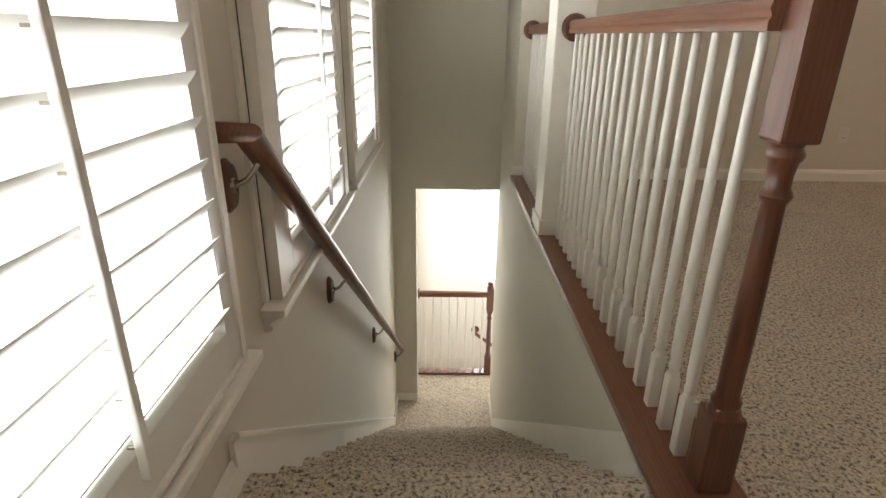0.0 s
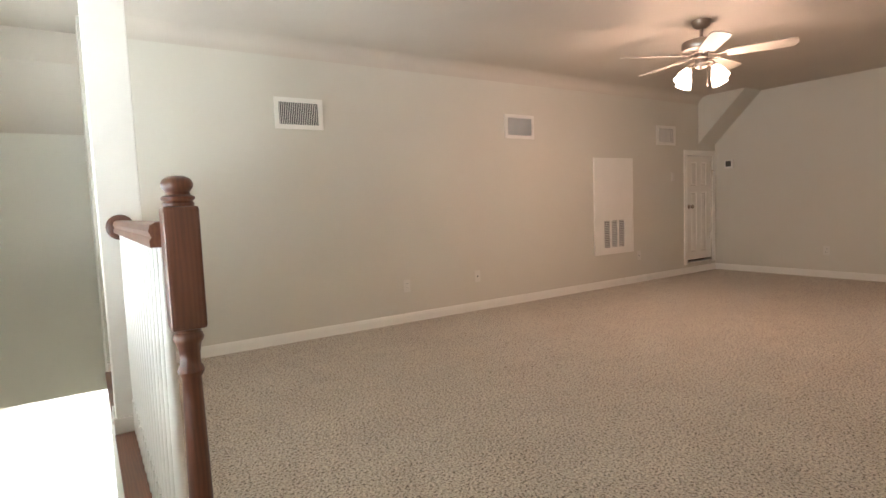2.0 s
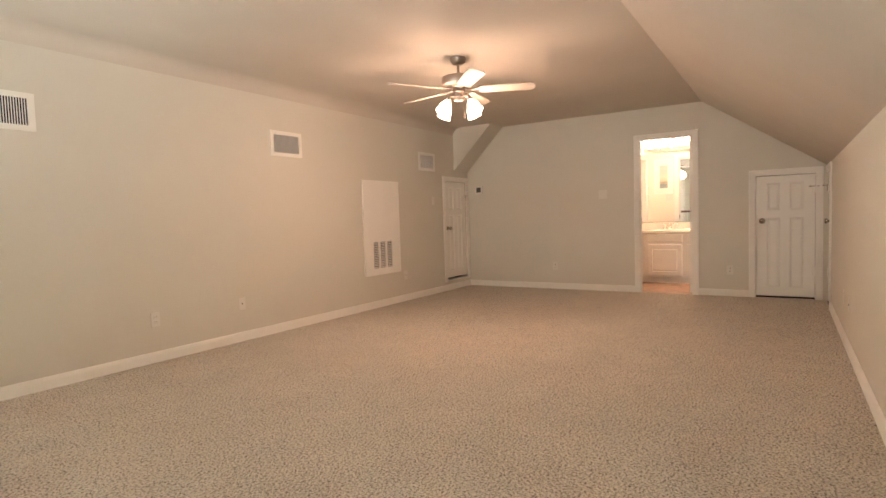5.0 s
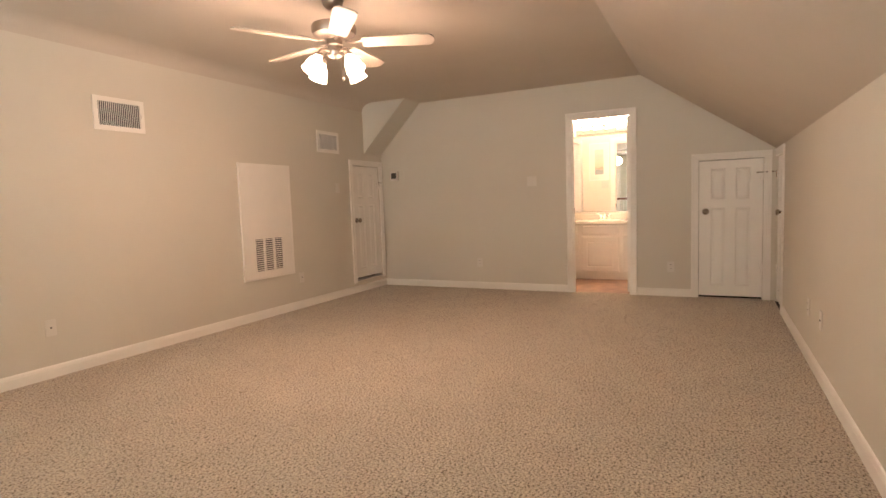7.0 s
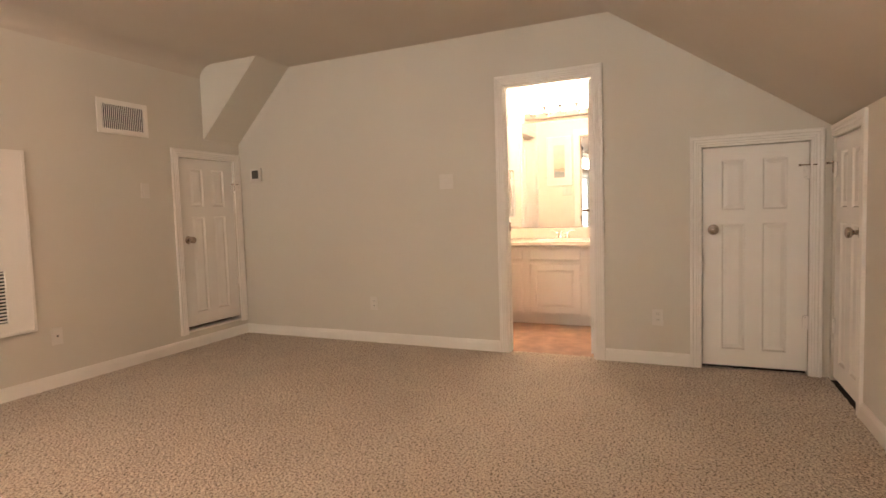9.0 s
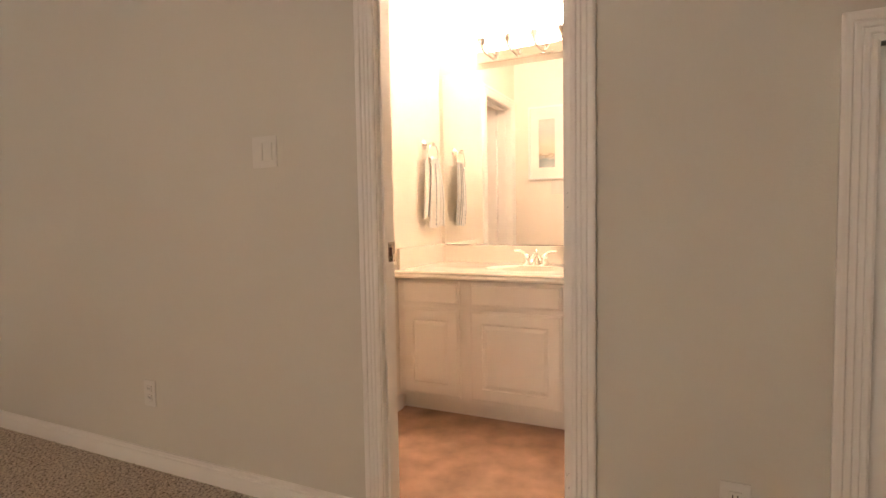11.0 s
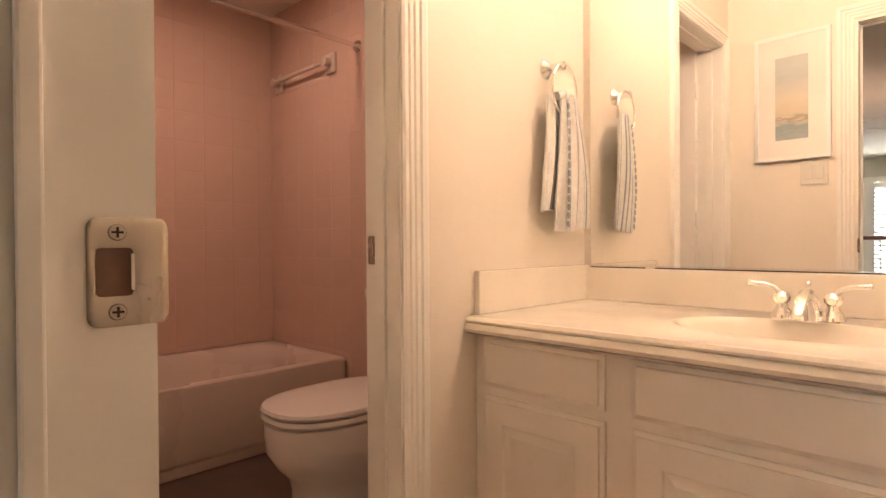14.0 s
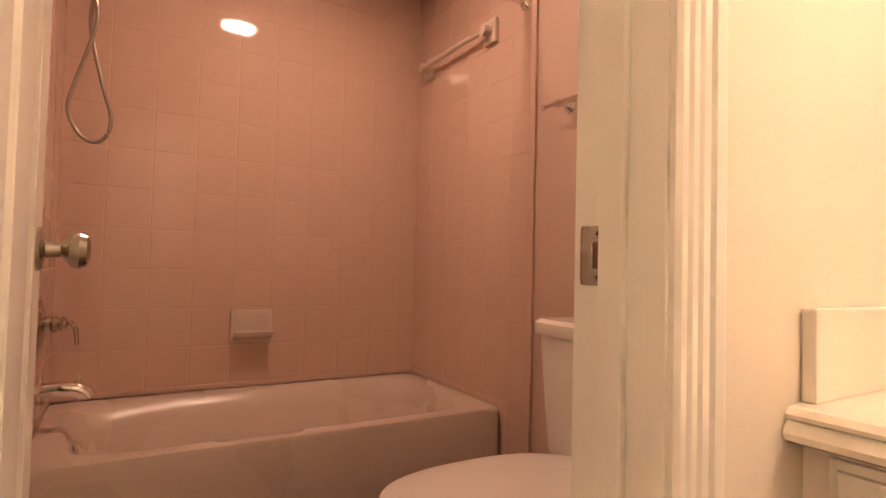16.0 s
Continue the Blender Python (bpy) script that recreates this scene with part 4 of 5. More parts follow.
for i in range(4):
    m = Matrix.Rotation(radians(-14 + 90 * i), 4, "Z")
    ob = new("light_arm", holder)
    ob.parent, ob.matrix_basis = fan, m
    ob = new("shade", shade_mesh)
    ob.parent = fan
    ob.matrix_basis = m @ Matrix.Translation((0.130, 0, -0.372)) @ Matrix.Rotation(radians(-32), 4, "Y")
bm = bmesh.new()
tube(bm, [(0.035, -0.03, -0.36), (0.036, -0.03, -0.47)], 0.0016, 6)
turned(bm, ((0.0, -0.47), (0.006, -0.478), (0.008, -0.495), (0.0, -0.505)), (0.036, -0.03, 0), segments=12)
part("pull_chain", bm, M_NICKEL, fan, smooth=True)


# ---- bathroom shell ----
structure(part("wall_bath_west", pierced(0, YTUB - YV, 0, CEIL, 0.008, [(DOOR[0] - YV, DOOR[1] - YV, 0, DOOR[2])]), M_BATH, at=on_wall("bath_west", YV)), "warm cream bathroom wall")
structure(part("wall_mirror", boxes(((XM, YV - TH, 0), (XM + 0.12, YT + TH, CEIL))), M_BATH), "warm cream wall behind the mirror")
structure(part("wall_vanity_south", boxes(((XB, YV - TH, 0), (XM, YV, CEIL))), M_BATH))
structure(part("wall_towel", pierced(0, XM - XB, 0, CEIL, TH, [(TDOOR[0] - XB, TDOOR[1] - XB, 0, TDOOR[2])]), M_BATH, at=pose(XB, YT, 0)), "warm cream wall with the tub room doorway")
structure(part("wall_tub_east", boxes(((XM + 0.065, YT + TH, 0), (XM + 0.18, YTUB + 0.13, CEIL))), M_TUBWALL), "pinkish tan painted wall behind the toilet")
structure(part("wall_tub_north", boxes(((XB, YTUB + 0.01, 0), (XM + 0.065, YTUB + 0.13, CEIL))), M_BATH))
structure(part("wall_tub_west", boxes(((XE, YTUB, 0), (XB, YTUB + 0.13, CEIL))), M_BATH))
structure(part("ceiling_bath", boxes(((XB - 0.02, YV - TH, CEIL), (XM + 0.18, YTUB + 0.13, CEIL + 0.1))), M_BATH), "cream bathroom ceiling")
structure(part("floor_bath", boxes(((XE + 0.06, YV, -0.1), (XM, YT + 0.06, -0.003))), M_VINYL), "mottled brown vinyl bathroom floor")
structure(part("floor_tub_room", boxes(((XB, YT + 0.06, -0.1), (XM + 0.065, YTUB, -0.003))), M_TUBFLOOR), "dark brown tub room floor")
structure(part("baseboard_bath", boxes(((TDOOR[1] + 0.075, YT - 0.012, 0), (9.84, YT, 0.085)), ((XB + 0.0, DOOR[1] + 0.075, 0), (XB + 0.012, YT, 0.085)), ((TDOOR[1] + 0.075, YT + TH, 0), (XM + 0.053, YT + TH + 0.012, 0.085)), ((XM + 0.053, YT + TH, 0), (XM + 0.065, 4.02, 0.085))), M_TRIM))
structure(part("trim_bath_door_outer", casing(0, DOOR[1] - DOOR[0], 0, DOOR[2], 0.068), M_TRIM, at=on_wall("east", DOOR[1])), "white fluted casing round the bathroom door")
structure(part("trim_bath_door_inner", casing(-0.011, DOOR[1] - DOOR[0] + 0.011, 0, DOOR[2] + 0.011, 0.070), M_TRIM, at=on_wall("bath_west", DOOR[0]) @ Matrix.Diagonal((1, 0.6, 1, 1))), "white fluted casing round the bathroom door")
structure(part("trim_tub_door", casing(0, TDOOR[1] - TDOOR[0], 0, TDOOR[2], 0.078), M_TRIM, at=on_wall("towel", TDOOR[0])), "cream fluted casing round the tub room door")
structure(part("trim_tub_door_back", casing(0, TDOOR[1] - TDOOR[0], 0, TDOOR[2], 0.078), M_TRIM, at=on_wall("back_towel", TDOOR[1])))
# jambs and stops
J = 0.004
structure(part("jamb_bath_door", boxes(((XE - 0.003, DOOR[1] - J, 0), (XB + 0.003, DOOR[1], DOOR[2])), ((XE - 0.003, DOOR[0], 0), (XB + 0.003, DOOR[0] + J, DOOR[2])), ((XE - 0.003, DOOR[0] + J, DOOR[2] - J), (XB + 0.003, DOOR[1] - J, DOOR[2]))), M_TRIM), "white painted door jamb")
structure(part("stop_bath_door", boxes(((XE + 0.018, DOOR[1] - 0.014, 0), (XB - 0.060, DOOR[1] - J, DOOR[2] - J)), ((XE + 0.018, DOOR[0] + J, 0), (XB - 0.060, DOOR[0] + 0.014, DOOR[2] - J)), ((XE + 0.018, DOOR[0] + 0.014, DOOR[2] - 0.014), (XB - 0.060, DOOR[1] - 0.014, DOOR[2] - J)), bevel=0.002), M_TRIM))
structure(part("jamb_tub_door", boxes(((TDOOR[1] - J, YT - 0.003, 0), (TDOOR[1], YT + TH + 0.003, TDOOR[2])), ((TDOOR[0], YT - 0.003, 0), (TDOOR[0] + J, YT + TH + 0.003, TDOOR[2])), ((TDOOR[0] + J, YT - 0.003, TDOOR[2] - J), (TDOOR[1] - J, YT + TH + 0.003, TDOOR[2]))), M_TRIM), "cream painted door jamb")
structure(part("stop_tub_door", boxes(((TDOOR[1] - 0.014, YT + 0.045, 0), (TDOOR[1] - J, YT + TH - 0.04, TDOOR[2] - J)), ((TDOOR[0] + J, YT + 0.045, 0), (TDOOR[0] + 0.014, YT + TH - 0.04, TDOOR[2] - J)), ((TDOOR[0] + 0.014, YT + 0.045, TDOOR[2] - 0.014), (TDOOR[1] - 0.014, YT + TH - 0.04, TDOOR[2] - J)), bevel=0.002), M_TRIM))


def rounded(x0, x1, z0, z1, r, n=5):
    pts = []
    for cx, cz, start in ((x1 - r, z1 - r, 0), (x0 + r, z1 - r, 90), (x0 + r, z0 + r, 180), (x1 - r, z0 + r, 270)):
        for k in range(n):
            a = radians(start + 90 * k / (n - 1))
            pts.append((cx + r * math.cos(a), cz + r * math.sin(a)))
    return pts


def strike(m, label):
    """A full-lip strike plate: local x runs towards the lip from the jamb's edge at 0, local -y out of the jamb."""
    g = thing("strike_plate", m, label, "strike plate")
    outer, inner = rounded(-0.046, 0.003, -0.035, 0.035, 0.007), rounded(-0.041, -0.0195, -0.0155, 0.0155, 0.003)
    bm = bmesh.new()
    rings = []
    for k in range(7):
        f = k / 6
        ring = []
        for (xo, zo), (xi, zi) in zip(outer, inner):
            x, z = xo + (xi - xo) * f, zo + (zi - zo) * f
            bend = max(0.0, x + 0.007)
            edge = 0.0008 if k in (0, 6) else 0.0
            z *= 1 - 12 * max(0.0, x)
            ring.append(bm.verts.new((x, -0.0018 + edge + 22 * bend * bend, z)))
        rings.append(ring)
    n = len(outer)
    for a, b in zip(rings, rings[1:]):
        for i in range(n):
            bm.faces.new((a[i], a[(i + 1) % n], b[(i + 1) % n], b[i]))
    ret = bmesh.ops.extrude_face_region(bm, geom=list(bm.faces))
    bmesh.ops.translate(bm, vec=(0, 0.0012, 0), verts=[v for v in ret["geom"] if isinstance(v, bmesh.types.BMVert)])
    part("plate", bm, M_NICKEL, g, smooth=True)
    part("pocket", boxes(((-0.0412, -0.0005, -0.0156), (-0.0193, 0.0, 0.0156))), M_POCKET, g, "shadowed wooden latch pocket")
    part("tongue", boxes(((-0.0215, -0.0030, -0.012), (-0.0190, -0.0006, 0.012)), bevel=0.0008), M_CHROME, g)
    for z in (-0.0255, 0.0255):
        bm = bmesh.new()
        turned(bm, ((0.0056, 0.0), (0.0048, 0.0013), (0.0, 0.0015)), axis="Y", segments=16)
        s = part("screw", bm, M_NICKEL, g, at=Matrix.Translation((-0.029, -0.0016, z)) @ Matrix.Rotation(radians(180), 4, "Z"))
        part("cross_slot", boxes(((-0.0034, 0.0012, -0.0007), (0.0034, 0.0018, 0.0007)), ((-0.0007, 0.0013, -0.0034), (0.0007, 0.0018, 0.0034))), M_DARK, s)


strike(pose(XB + 0.008, DOOR[1] - J, 0.968), "satin nickel strike plate on the bathroom door jamb")
strike(pose(TDOOR[1] - J, YT + TH - 0.004, 0.972, 0, 0, -90) @ Matrix.Rotation(radians(180), 4, "X") @ Matrix.Rotation(radians(180), 4, "Z"), "satin nickel strike plate on the tub room jamb")

bath_door = panel_door(0.628, 2.012, "bathroom_door", pose(XB + 0.014, 1.509, 0.012, 0, 0, -3.0), "white panelled bathroom door standing open at right angles", 1, both=True, knob_height=0.955)
for z in (0.22, 1.098, 1.80):
    hinge(bath_door, Matrix.Translation((-0.0005, -0.001, z)) @ Matrix.Rotation(radians(-90), 4, "Z"))
tub_door = panel_door(0.612, 2.012, "tub_room_door", pose(8.988, YT + TH + 0.005, 0.012, 0, 0, 91.6), "cream panelled door standing open into the tub room", 1, both=True, knob_height=0.955)
for z in (0.22, 1.098, 1.80):
    hinge(tub_door, Matrix.Translation((-0.0005, 0.036, z)) @ Matrix.Rotation(radians(90), 4, "Z") @ Matrix.Rotation(radians(180), 4, "X"))

# ---- vanity ----
XC = 9.83
cab = thing("vanity_cabinet", pose(XC, YV, 0), "long cream painted bathroom vanity cabinet with moulded fronts", "cabinet")
part("body", boxes(((0.019, 0.0, 0.085), (XM - XC, YT - YV, 0.749))), M_CABINET, cab)
part("face_frame", boxes(((0.0, 0.0, 0.085), (0.018, YT - YV, 0.748)), bevel=0.001), M_CABINET, cab)
part("toe_kick", boxes(((0.055, 0.0, 0.0), (0.08, YT - YV, 0.084))), M_CABINET, cab)


def front(name, y0, y1, z0, z1, raised):
    """A drawer or door front with a stepped edge and, on doors, a grooved and raised field with an arched head."""
    bm = bmesh.new()
    steps = [(0.0, 0.0), (0.0, -0.010), (0.010, -0.013), (0.012, -0.018)]
    if raised:
        steps += [(0.066, -0.018), (0.070, -0.0125), (0.074, -0.0125), (0.092, -0.018)]
    rings = []
    for e, x in steps:
        rings.append([bm.verts.new((x, y, z)) for y, z in ((y0 + e, z0 + e), (y1 - e, z0 + e), (y1 - e, z1 - e), (y0 + e, z1 - e))])
    for a, b in zip(rings, rings[1:]):
        for i in range(4):
            bm.faces.new((a[i], a[(i + 1) % 4], b[(i + 1) % 4], b[i]))
    bm.faces.new(rings[0])
    bm.faces.new(rings[-1])
    return part(name, bm, M_CABINET, cab)


for y0, y1 in ((2.331, 2.675), (1.779, 2.267), (1.38, 1.724)):
    front("drawer_front", y0 - YV, y1 - YV, 0.614, 0.738, False)
    front("cabinet_door", y0 - YV, y1 - YV, 0.110, 0.590, True)

top = thing("marble_countertop", pose(0, 0, 0), "cream cultured marble vanity top with an oval basin", "countertop")
ZC = 0.796
bm = bmesh.new()
bx, by, rx, ry = 10.07, 2.035, 0.160, 0.225
x0, x1, y0, y1 = 9.801, XM - 0.001, YV + 0.001, YT - 0.001
angles = sorted([2 * math.pi * i / 44 for i in range(44)] + [math.atan2(y - by, x - bx) % (2 * math.pi) for x in (x0, x1) for y in (y0, y1)])
outer, rim, rings = [], [], []
for a in angles:
    c, s = math.cos(a), math.sin(a)
    reach = min((x1 - bx) / c if c > 1e-6 else (x0 - bx) / c if c < -1e-6 else 9, (y1 - by) / s if s > 1e-6 else (y0 - by) / s if s < -1e-6 else 9)
    outer.append(bm.verts.new((bx + reach * c, by + reach * s, ZC)))
for f, z in ((1.12, 0.0), (1.06, 0.003), (1.0, 0.0), (0.95, -0.012), (0.86, -0.045), (0.68, -0.095), (0.40, -0.125), (0.12, -0.132), (0.10, -0.136)):
    rings.append([bm.verts.new((bx + f * rx * math.cos(a), by + f * ry * math.sin(a), ZC + z)) for a in angles])
n = len(angles)
for a, b in zip([outer] + rings, rings):
    for i in range(n):
        bm.faces.new((a[i], a[(i + 1) % n], b[(i + 1) % n], b[i]))
bm.faces.new(rings[-1])
part("slab", bm, M_MARBLE, top, smooth=True)
part("front_edge", prism(((9.802, 0.7958), (9.793, 0.794), (9.787, 0.786), (9.788, 0.781), (9.793, 0.778), (9.785, 0.773), (9.781, 0.764), (9.785, 0.755), (9.796, 0.750), (9.84, 0.750), (9.84, 0.790)), YV + 0.001, YT - 0.001, "Y"), M_MARBLE, top, smooth=True)
part("backsplash", boxes(((XM - 0.020, YV + 0.001, ZC), (XM - 0.001, YT - 0.021, 0.905)), bevel=0.004), M_MARBLE, top)
part("side_splash", boxes(((9.822, YT - 0.020, ZC), (XM - 0.001, YT - 0.001, 0.914)), bevel=0.004), M_MARBLE, top)
bm = bmesh.new()
turned(bm, ((0.020, ZC - 0.135), (0.020, ZC - 0.131), (0.0, ZC - 0.129)), (bx, by, 0), segments=20)
part("drain", bm, M_CHROME, top, smooth=True)

tap = thing("basin_faucet", pose(10.235, 2.030, ZC), "chrome two-handle bathroom faucet with lever handles", "faucet")
part("base", boxes(((-0.024, -0.070, 0), (0.024, 0.070, 0.010)), bevel=0.005), M_CHROME, tap, smooth=True)
bm = bmesh.new()
rows = []
for x, z, w, h in ((0.022, 0.010, 0.030, 0.012), (0.014, 0.050, 0.022, 0.034), (-0.006, 0.066, 0.017, 0.028), (-0.045, 0.056, 0.015, 0.020), (-0.088, 0.034, 0.013, 0.014), (-0.104, 0.024, 0.012, 0.010)):
    rows.append([bm.verts.new((x, w * math.cos(a), z + h / 2 * math.sin(a))) for a in [2 * math.pi * k / 14 for k in range(14)]])
for a, b in zip(rows, rows[1:]):
    for k in range(14):
        bm.faces.new((a[k], a[(k + 1) % 14], b[(k + 1) % 14], b[k]))
for end in (rows[0], rows[-1]):
    bm.faces.new(end)
turned(bm, ((0.032, 0.006), (0.026, 0.020), (0.018, 0.045), (0.014, 0.062), (0.0, 0.068)), segments=22)
part("spout", bm, M_CHROME, tap, smooth=True)
bm = bmesh.new()
tube(bm, [(0.020, 0, 0.04), (0.020, 0, 0.085)], 0.0025, 8)
turned(bm, ((0.0, 0.082), (0.005, 0.086), (0.005, 0.092), (0.0, 0.096)), (0.020, 0, 0), segments=12)
part("lift_rod", bm, M_CHROME, tap, smooth=True)
for s in (-1, 1):
    bm = bmesh.new()
    turned(bm, ((0.026, 0.008), (0.021, 0.022), (0.013, 0.034), (0.012, 0.042), (0.018, 0.049), (0.019, 0.058), (0.012, 0.068), (0.0, 0.072)), (0, s * 0.051, 0), segments=20)
    tube(bm, [(0, s * 0.051, 0.060), (-0.003, s * 0.066, 0.078), (-0.005, s * 0.088, 0.087), (-0.006, s * 0.118, 0.088)], 0.0058, 10)
    turned(bm, ((0.0, -0.007), (0.007, -0.003), (0.007, 0.003), (0.0, 0.007)), (-0.006, s * 0.119, 0.088), axis="Y", segments=12)
    part("handle", bm, M_CHROME, tap, "curved chrome lever handle", True)

mirror = thing("wall_mirror", pose(XM - 0.006, YV + 0.03, 0.909), "large frameless mirror above the vanity", "mirror")
part("glass", boxes(((0, 0, 0), (0.005, YT - 0.03 - YV - 0.03, 1.083))), M_MIRROR, mirror)
part("bottom_channel", boxes(((-0.003, 0, -0.006), (0.005, YT - 0.06 - YV, -0.0005)), ((-0.003, 0, -0.006), (-0.001, YT - 0.06 - YV, 0.005))), M_CHROME, mirror)
for y in (0.35, 1.10):
    part("clip", boxes(((-0.004, y, -0.004), (-0.0005, y + 0.03, 0.010)), bevel=0.001), M_CHROME, mirror)

bar = thing("vanity_light", pose(XM, 2.034, 2.06), "chrome vanity light bar with five lit glass shades", "wall light")
part("backplate", boxes(((-0.030, -0.40, -0.035), (0, 0.40, 0.035)), bevel=0.008), M_CHROME, bar)
for i in range(5):
    y = 0.316 - 0.158 * i
    bm = bmesh.new()
    tube(bm, [(-0.02, y, 0), (-0.10, y, 0.0), (-0.15, y, 0.02), (-0.15, y, 0.045)], 0.008, 10)
    turned(bm, ((0.010, 0.03), (0.024, 0.05), (0.027, 0.07)), (-0.15, y, 0), segments=18)
    part("lamp_arm", bm, M_CHROME, bar, smooth=True)
    bm = bmesh.new()
    turned(bm, ((0.022, 0.062), (0.028, 0.072), (0.040, 0.10), (0.050, 0.14), (0.060, 0.17), (0.058, 0.17), (0.047, 0.138), (0.036, 0.10), (0.024, 0.076)), (-0.15, y, 0), segments=24)
    part("shade", bm, M_GLOBE, bar, "lit bell-shaped glass shade", True)

# ---- towel ring and towel ----
ring = thing("towel_ring", pose(10.168, YT, 1.528), "chrome towel ring on the cream wall", "towel ring")
bm = bmesh.new()
turned(bm, ((0.030, 0.0), (0.030, 0.006), (0.022, 0.014), (0.014, 0.022), (0.011, 0.045), (0.014, 0.055), (0.014, 0.068), (0.0, 0.072)), axis="Y", segments=24)
part("post", bm, M_CHROME, ring, smooth=True, at=Matrix.Rotation(radians(180), 4, "Z"))
bm = bmesh.new()
tube(bm, [(0.018 + 0.068 * math.sin(a), -0.058, -0.070 + 0.078 * math.cos(a)) for a in [2 * math.pi * i / 40 for i in range(40)]], 0.0045, 10, closed=True)
part("ring", bm, M_CHROME, ring, smooth=True)


def drape(bm, x0, x1, y, z_top, z_bottom, gather, phase, lift=0.0, lo=0.0, hi=1.0, lean=0.0):
    """A hanging fold of cloth between two widths; lo..hi picks a band across it."""
    cols, rows = max(4, int(26 * (hi - lo))), 26
    grid = []
    for i in range(rows + 1):
        v = i / rows
        w = gather + (1 - gather) * min(1, v * 1.5) ** 0.8
        mid = (x0 + x1) / 2 + lean * v
        line = []
        for k in range(cols + 1):
            u = lo + (hi - lo) * k / cols
            wave = 0.010 * math.sin(9 * u + phase + 1.2 * v) * (0.35 + 0.65 * v) + 0.006 * math.sin(21 * u + 2 * phase)
            line.append(bm.verts.new((mid + (u - 0.5) * (x1 - x0) * w, y + wave - lift - 0.012 * math.sin(math.pi * v), z_top + (z_bottom - z_top) * v - 0.006 * math.sin(5 * u + phase) * v)))
        grid.append(line)
    for a, b in zip(grid, grid[1:]):
        for k in range(cols):
            bm.faces.new((a[k], a[k + 1], b[k + 1], b[k]))
    return bm


def thick(bm, depth=0.005):
    ret = bmesh.ops.extrude_face_region(bm, geom=list(bm.faces))
    bmesh.ops.translate(bm, vec=(0, depth, 0), verts=[v for v in ret["geom"] if isinstance(v, bmesh.types.BMVert)])
    return bm


towel = thing("hand_towel", pose(0, 0, 0), "white and grey striped hand towel hanging from the ring", "towel")
FT = (10.125, 10.290, YT - 0.066, 1.445, 1.028, 0.48, 0.4)
BT = (10.095, 10.225, YT - 0.036, 1.440, 1.085, 0.5, 2.1)
part("front_fold", thick(drape(bmesh.new(), *FT, lean=0.012)), M_TOWEL, towel, smooth=True)
part("back_fold", thick(drape(bmesh.new(), *BT, lean=-0.014)), M_TOWEL, towel, smooth=True)
bm = bmesh.new()
tube(bm, [(10.155, YT - 0.050, 1.436), (10.185, YT - 0.055, 1.446), (10.228, YT - 0.055, 1.438)], 0.013, 10)
part("top_fold", bm, M_TOWEL, towel, smooth=True)
for lo, hi in ((0.30, 0.325), (0.52, 0.54), (0.575, 0.60), (0.86, 0.875), (0.93, 0.95)):
    part("stripe", drape(bmesh.new(), *FT, lift=0.0022, lo=lo, hi=hi, lean=0.012), M_TOWELBLUE, towel, "blue-grey woven stripe", True)
for k in range(15):
    v = 0.10 + 0.86 * k / 14
    w = FT[5] + (1 - FT[5]) * min(1, v * 1.5) ** 0.8
    cx = (FT[0] + FT[1]) / 2 + 0.012 * v + (0.20 - 0.5) * (FT[1] - FT[0]) * w
    u = 0.20
    wave = 0.010 * math.sin(9 * u + 0.4 + 1.2 * v) * (0.35 + 0.65 * v) + 0.006 * math.sin(21 * u + 0.8)
    cy = FT[2] + wave - 0.0035 - 0.012 * math.sin(math.pi * v)
    cz = FT[3] + (FT[4] - FT[3]) * v
    bm = bmesh.new()
    outline = [(cx + 0.008 * math.cos(2 * math.pi * i / 8), cz + 0.011 * math.sin(2 * math.pi * i / 8)) for i in range(8)]
    part("woven_spot", prism(outline, cy - 0.0004, cy + 0.0006, "Y"), M_TOWELBLUE, towel)
for k in range(4):
    lo = 0.12 + 0.22 * k
    part("back_stripe", drape(bmesh.new(), *BT, lift=0.0022, lo=lo, hi=lo + 0.025, lean=-0.014), M_TOWELBLUE, towel, "", True)

# ---- picture and switch on the door wall ----
pic = thing("framed_picture", on_wall("bath_west", 2.41, 1.72) @ Matrix.Translation((0, -0.008, 0)), "framed seascape print in a wide white mount", "picture")
part("frame", pierced(-0.165, 0.165, -0.318, 0.318, 0.022, [(-0.147, 0.147, -0.30, 0.30)]), M_SHUTTER, pic, "white wooden frame", at=Matrix.Translation((0, -0.022, 0)))
part("mount", pierced(-0.147, 0.147, -0.30, 0.30, 0.004, [(-0.072, 0.072, -0.215, 0.205)]), M_SIGN, pic, at=Matrix.Translation((0, -0.014, 0)))
part("print", boxes(((-0.073, -0.011, -0.216), (0.073, -0.008, 0.206))), M_PRINT, pic)
outlet(on_wall("bath_west", 2.316, 1.33) @ Matrix.Translation((0, -0.008, 0)), "white double light switch below the picture", "double")

# ---- sign and orchid on the vanity ----
sign = thing("block_sign", pose(10.235, 1.595, ZC, 0, 0, -100), "small white wooden block sign with a printed word", "sign")
part("block", boxes(((-0.058, -0.018, 0), (0.058, 0.018, 0.105)), bevel=0.002), M_SIGN, sign)
curve = bpy.data.curves.new("word", "FONT")
curve.body, curve.size, curve.align_x, curve.extrude = "happy", 0.045, "CENTER", 0.0004
text_ob = new("word", curve)
bpy.context.view_layer.update()
word = bpy.data.meshes.new_from_object(text_ob.evaluated_get(bpy.context.evaluated_depsgraph_get()))
bpy.data.objects.remove(text_ob)
word.materials.clear()
word.materials.append(M_LETTER)
ob = new("lettering", word)
